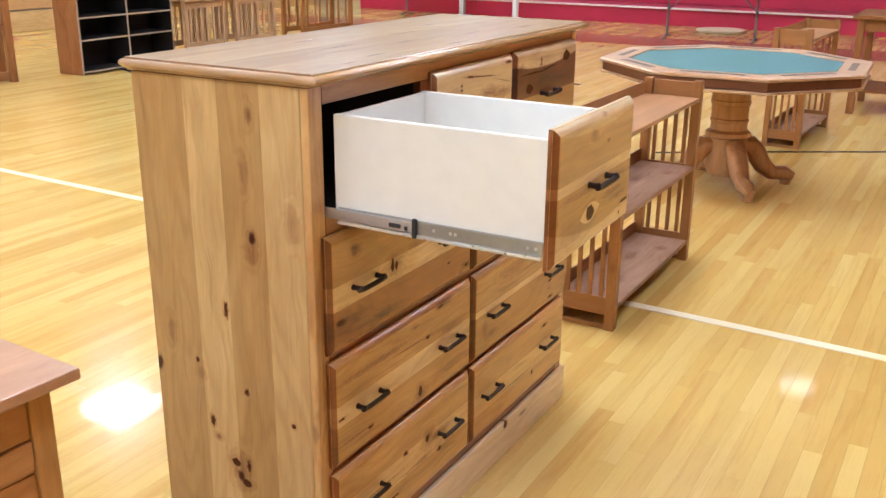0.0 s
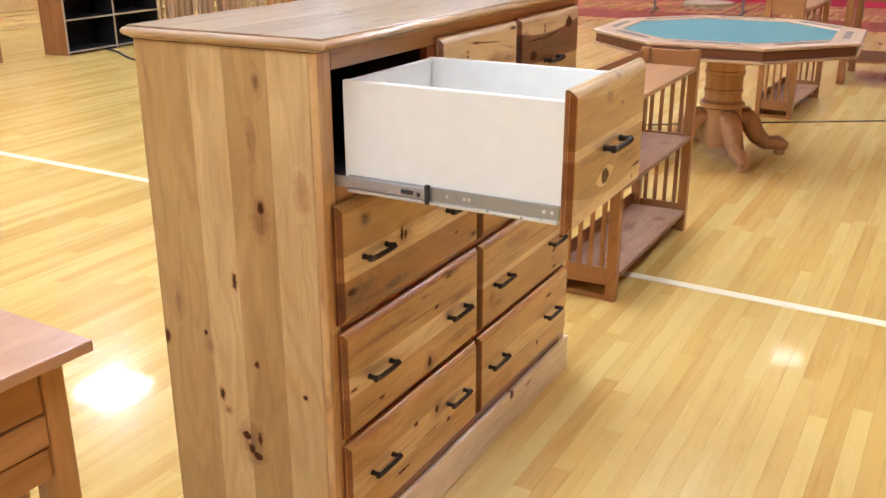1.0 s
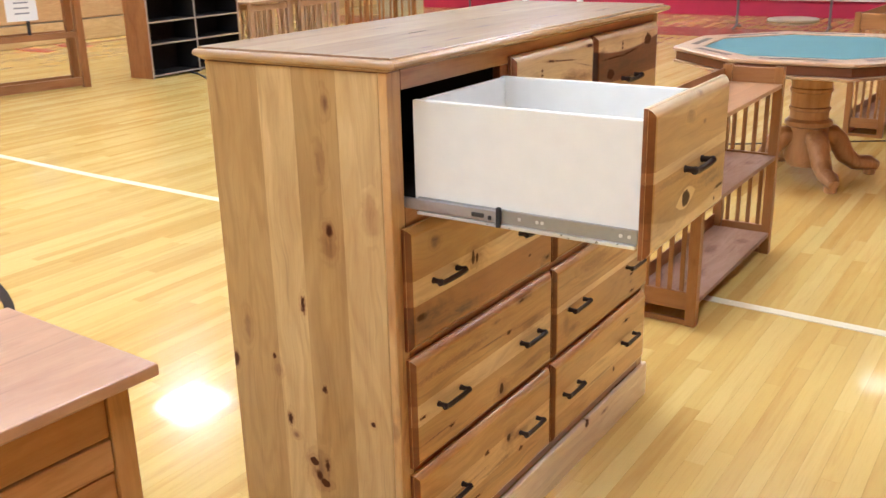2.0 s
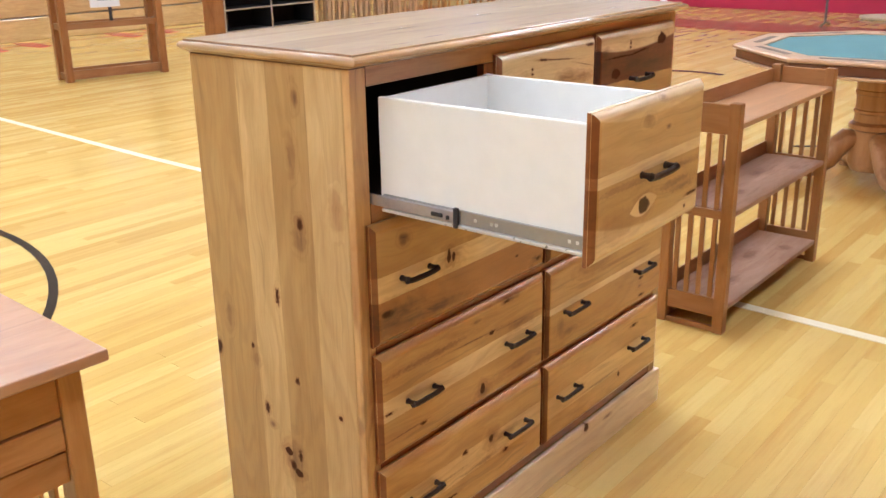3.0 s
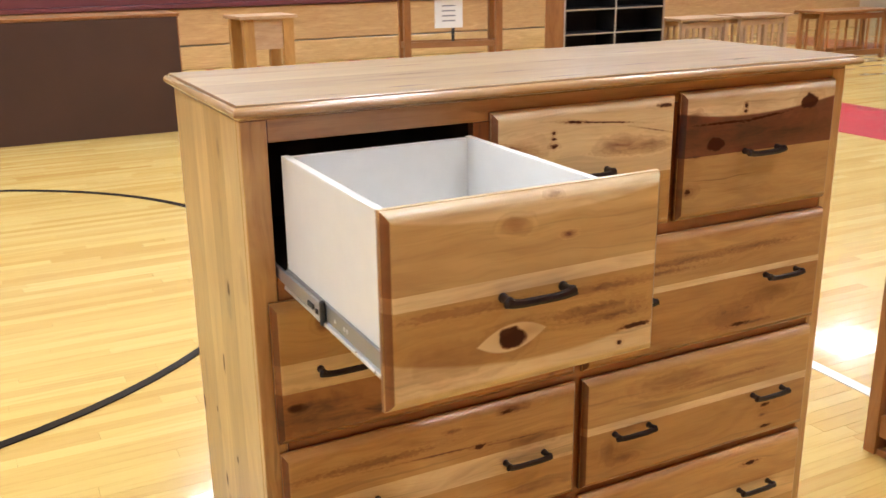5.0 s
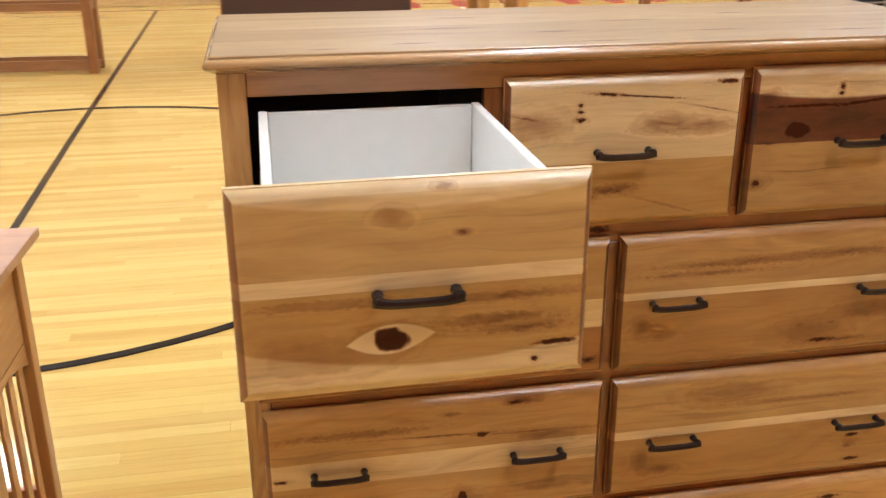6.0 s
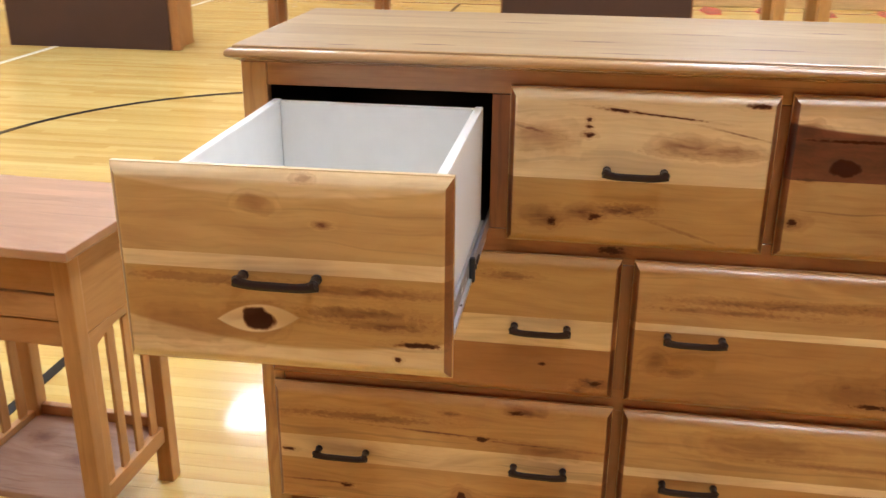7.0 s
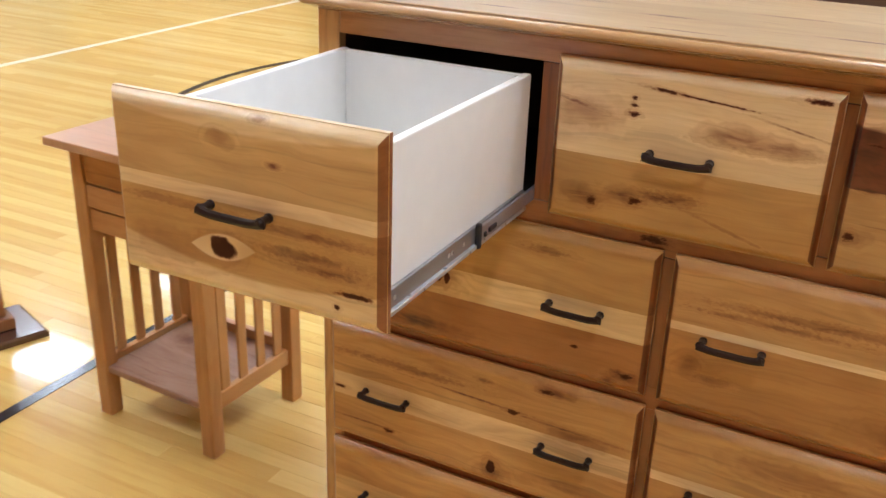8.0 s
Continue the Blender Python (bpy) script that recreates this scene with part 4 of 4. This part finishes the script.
def stool_table():
    e = thing("pub_table", "tall light wooden pub table with thick legs and low base", "pub table", pose(-7.92, 2.38, 0, 0, 0, 6))
    part("tabletop", box(-0.22, 0.22, -0.30, 0.30, 0.850, 0.882, 0.006), PALE_Y, e)
    for sx in (-1, 1):
        for sy in (-1, 1):
            part("leg", rings(((0.0, sx * 0.175 - 0.03, sx * 0.175 + 0.03, sy * 0.200 - 0.050, sy * 0.200 + 0.050), (0.849, sx * 0.165 - 0.032, sx * 0.165 + 0.032, sy * 0.205 - 0.055, sy * 0.205 + 0.055))), PUB_LEG, e)
    for sx in (-1, 1):
        part("panel", box(sx * 0.165 - 0.012, sx * 0.165 + 0.012, -0.149, 0.149, 0.56, 0.849, 0.003), PALE_Y, e, "pale upper panel")
        part("foot_rail", box(sx * 0.170 - 0.014, sx * 0.170 + 0.014, -0.149, 0.149, 0.02, 0.10, 0.004), PUB_LEG, e)
    part("shelf", box(-0.150, 0.150, -0.149, 0.149, 0.075, 0.095, 0.003), PALE_Y, e, "low base shelf")
    return e


stool_table()


def cabinet_back(w, at, post):
    e = thing("cabinet", "low cabinet seen from its plain dark brown back", "cabinet", at, group="backs of cabinets")
    part("back_panel", box(0.0, 0.012, 0.012, w - 0.012, 0.0, 0.955, 0.002), DARK_BROWN, e, "plain dark brown back")
    part("body", box(-0.48, -0.0005, 0.0, w, 0.0, 0.96, 0.004), CASE_WOOD if not post else MISSION, e)
    part("top", box(-0.50, 0.014, -0.012, w + 0.012, 0.9605, 0.985, 0.005), CASE_WOOD, e)
    if post:
        part("corner_post", box(-0.06, 0.02, w + 0.0005, w + 0.075, 0.0, 0.96, 0.006), MISSION, e, "light corner post")
    return e


cabinet_back(1.60, pose(-6.86, -0.24, 0), False)
cabinet_back(1.62, pose(-6.86, -4.86, 0), True)


def slat_table(w, dark):
    upright, length = (MISSION, MISSION_Y) if dark else (PALE, PALE_Y)
    e = thing("end_table", "oak end table with slatted sides" if dark else "pale ash end table with slatted sides", "end table", group="slatted end tables")
    for x in (-0.40, -0.05):
        for y in (0.0, w - 0.06):
            part("leg", box(x, x + 0.05, y, y + 0.06, 0, 0.62, 0.004), upright, e)
        for z in (0.05, 0.53):
            part("rail", box(x + 0.01, x + 0.04, 0.061, w - 0.061, z, z + 0.07, 0.003), length, e)
        n = 6
        for i in range(n):
            if dark and 1 < i < n - 2:
                continue
            y = 0.06 + (w - 0.12) * (i + 0.5) / n
            wide = 0.028 if n / 2 - 1 <= i <= n / 2 else 0.018
            part("slat", box(x + 0.018, x + 0.032, y - wide, y + wide, 0.121, 0.529, 0.002), upright, e)
    part("tabletop", box(-0.44, 0.04, -0.04, w + 0.04, 0.6205, 0.65, 0.005), length, e)
    return e


slat_table(0.74, False).matrix_basis = pose(-7.62, 7.42, 0)
slat_table(0.80, False).matrix_basis = pose(-7.62, 8.35, 0)
slat_table(1.25, True).matrix_basis = pose(-7.62, 9.75, 0)


def dark_table():
    e = thing("side_table", "dark brown side table with square legs", "side table", pose(0.30, 7.85, 0))
    part("tabletop", box(-0.30, 0.30, -0.45, 0.45, 0.80, 0.83, 0.005), CASE_WOOD, e)
    for x in (-0.26, 0.20):
        for y in (-0.41, 0.35):
            part("leg", box(x, x + 0.06, y, y + 0.06, 0, 0.799, 0.004), CASE_WOOD, e)
    for y in (-0.40, 0.37):
        part("apron", box(-0.199, 0.199, y, y + 0.03, 0.70, 0.799, 0.003), CASE_WOOD, e)
    part("shelf", box(-0.27, 0.27, -0.34, 0.34, 0.18, 0.20, 0.003), CASE_WOOD, e)
    return e


dark_table()


def folding_table(at, w):
    e = thing("folding_table", "long folding table with pale top and grey metal legs", "folding table", at, group="folding tables")
    part("tabletop", box(-w / 2 - 0.2, w / 2 + 0.2, -0.35, 0.35, 0.72, 0.75, 0.008), PALE_Y, e)
    for s in (-1, 1):
        part("leg", sweep(((s * w / 2, 0, 0.045), (s * w / 2, 0, 0.719)), 0.018, 10), GREY_METAL, e)
        part("leg_foot", sweep(((s * w / 2, -0.28, 0.016), (s * w / 2, -0.10, 0.03), (s * w / 2, 0.0, 0.045), (s * w / 2, 0.10, 0.03), (s * w / 2, 0.28, 0.016)), 0.016, 10), GREY_METAL, e)
        part("brace", sweep(((s * w / 2, 0, 0.40), (s * (w / 2 - 0.3), 0, 0.719)), 0.010, 8), GREY_METAL, e)
    return e


folding_table(pose(-2.55, 12.75, 0, 0, 0, 6), 1.25)
folding_table(pose(-7.9, 14.0, 0, 0, 0, 6), 1.15)

tabletop = thing("round_tabletop", "loose round pale tabletop lying on the floor", "tabletop", pose(-2.72, 14.05, 0))
part("disc", lathe(((0.36, 0.0), (0.38, 0.008), (0.38, 0.03), (0.365, 0.04)), 40), plain("cream_laminate", (0.72, 0.62, 0.47), 0.4), tabletop)



cable = thing("cable", "black power cable lying on the floor", "cable")
part("cord", sweep([(-5.75 - 0.15 * i, 5.24 + 0.077 * i + 0.02 * math.sin(i), 0.011) for i in range(12)], 0.011, 8), CLIP, cable)


def post(x, y):
    e = thing("net_post", "white sports net post on a round foot", "net post", pose(x, y, 0), group="net posts")
    part("pole", lathe(((0.055, 0.04), (0.055, 2.3), (0.04, 2.32)), 20), WHITE_PAINT, e)
    part("foot", lathe(((0.11, 0.0), (0.11, 0.02), (0.06, 0.039)), 24), WHITE_PAINT, e)
    return e


post(-7.45, 14.2)
post(-6.38, 14.2)


def coat_stand():
    e = thing("coat_stand", "dark wooden post standing on a flat dark foot", "coat stand", pose(-0.374, -1.477, 0, 0, 0, -20))
    part("foot_plate", rings(((0.0, -0.12, 0.12, -0.12, 0.12), (0.016, -0.12, 0.12, -0.12, 0.12), (0.0205, -0.112, 0.112, -0.112, 0.112))), COAT_FOOT, e, "flat dark foot")
    part("collar", box(-0.05, 0.05, -0.05, 0.05, 0.021, 0.06, 0.006), CASE_WOOD, e)
    part("post", box(-0.030, 0.030, -0.030, 0.030, 0.0605, 1.55, 0.006), CASE_WOOD, e)
    part("finial", lathe(((0.02, 1.5505), (0.035, 1.565), (0.03, 1.60), (0.008, 1.615)), 16), CASE_WOOD, e)
    return e


coat_stand()


# ---- maple strips of the floor ----
STRIP = 0.057
rng = random.Random(4)
near, rest = [], []
for i in range(int((X1 - X0) / STRIP)):
    x = X0 + i * STRIP
    y = Y0 + rng.uniform(-1.0, 0.0)
    while y < Y1:
        length = rng.choice((0.5, 0.7, 0.9, 1.1, 1.4, 1.8))
        a, b = max(y, Y0), min(y + length, Y1)
        if b - a > 0.05:
            whole = a == y and b == y + length
            d = (x - 0.2) ** 2 + ((a + b) / 2 - 1.2) ** 2
            (near if whole and d < 9.0 else rest).append((d, x, a, b))
        y += length
near.sort()
rest += near[300:]
near = near[:300]


def strip_shape(x0, x1, y0, y1, e=0.0006):
    """Five faces with an eased upper edge."""
    g = 0.0001
    v = [(x0 + g, y0 + g, -0.006), (x1 - g, y0 + g, -0.006), (x1 - g, y1 - g, -0.006), (x0 + g, y1 - g, -0.006),
         (x0 + g, y0 + g, -e), (x1 - g, y0 + g, -e), (x1 - g, y1 - g, -e), (x0 + g, y1 - g, -e),
         (x0 + e, y0 + e, 0.0), (x1 - e, y0 + e, 0.0), (x1 - e, y1 - e, 0.0), (x0 + e, y1 - e, 0.0)]
    f = [(8, 9, 10, 11)]
    for k in (0, 4):
        f += [(k + i, k + (i + 1) % 4, k + 4 + (i + 1) % 4, k + 4 + i) for i in range(4)]
    return v, f


verts, faces = [], []
for _, x, a, b in rest:
    v, f = strip_shape(x, x + STRIP, a, b)
    n = len(verts)
    verts += v
    faces += [tuple(n + i for i in q) for q in f]
me = bpy.data.meshes.new("floor_strips")
me.from_pydata(verts, [], faces)
me.materials.append(MAPLE)
strips = new("floor_strips", me)
strips.parent = floor
tagged(strips, "varnished maple floor strips", kind="stuff")

strip_meshes = {}
for _, x, a, b in near:
    key = round(b - a, 3)
    if key not in strip_meshes:
        me = bpy.data.meshes.new("plank")
        me.from_pydata(*[strip_shape(0, STRIP, 0, b - a)[0], [], strip_shape(0, STRIP, 0, b - a)[1]])
        me.materials.append(MAPLE)
        strip_meshes[key] = me
    ob = new("plank", strip_meshes[key])
    ob.parent = floor
    ob.location = (x, a, 0)
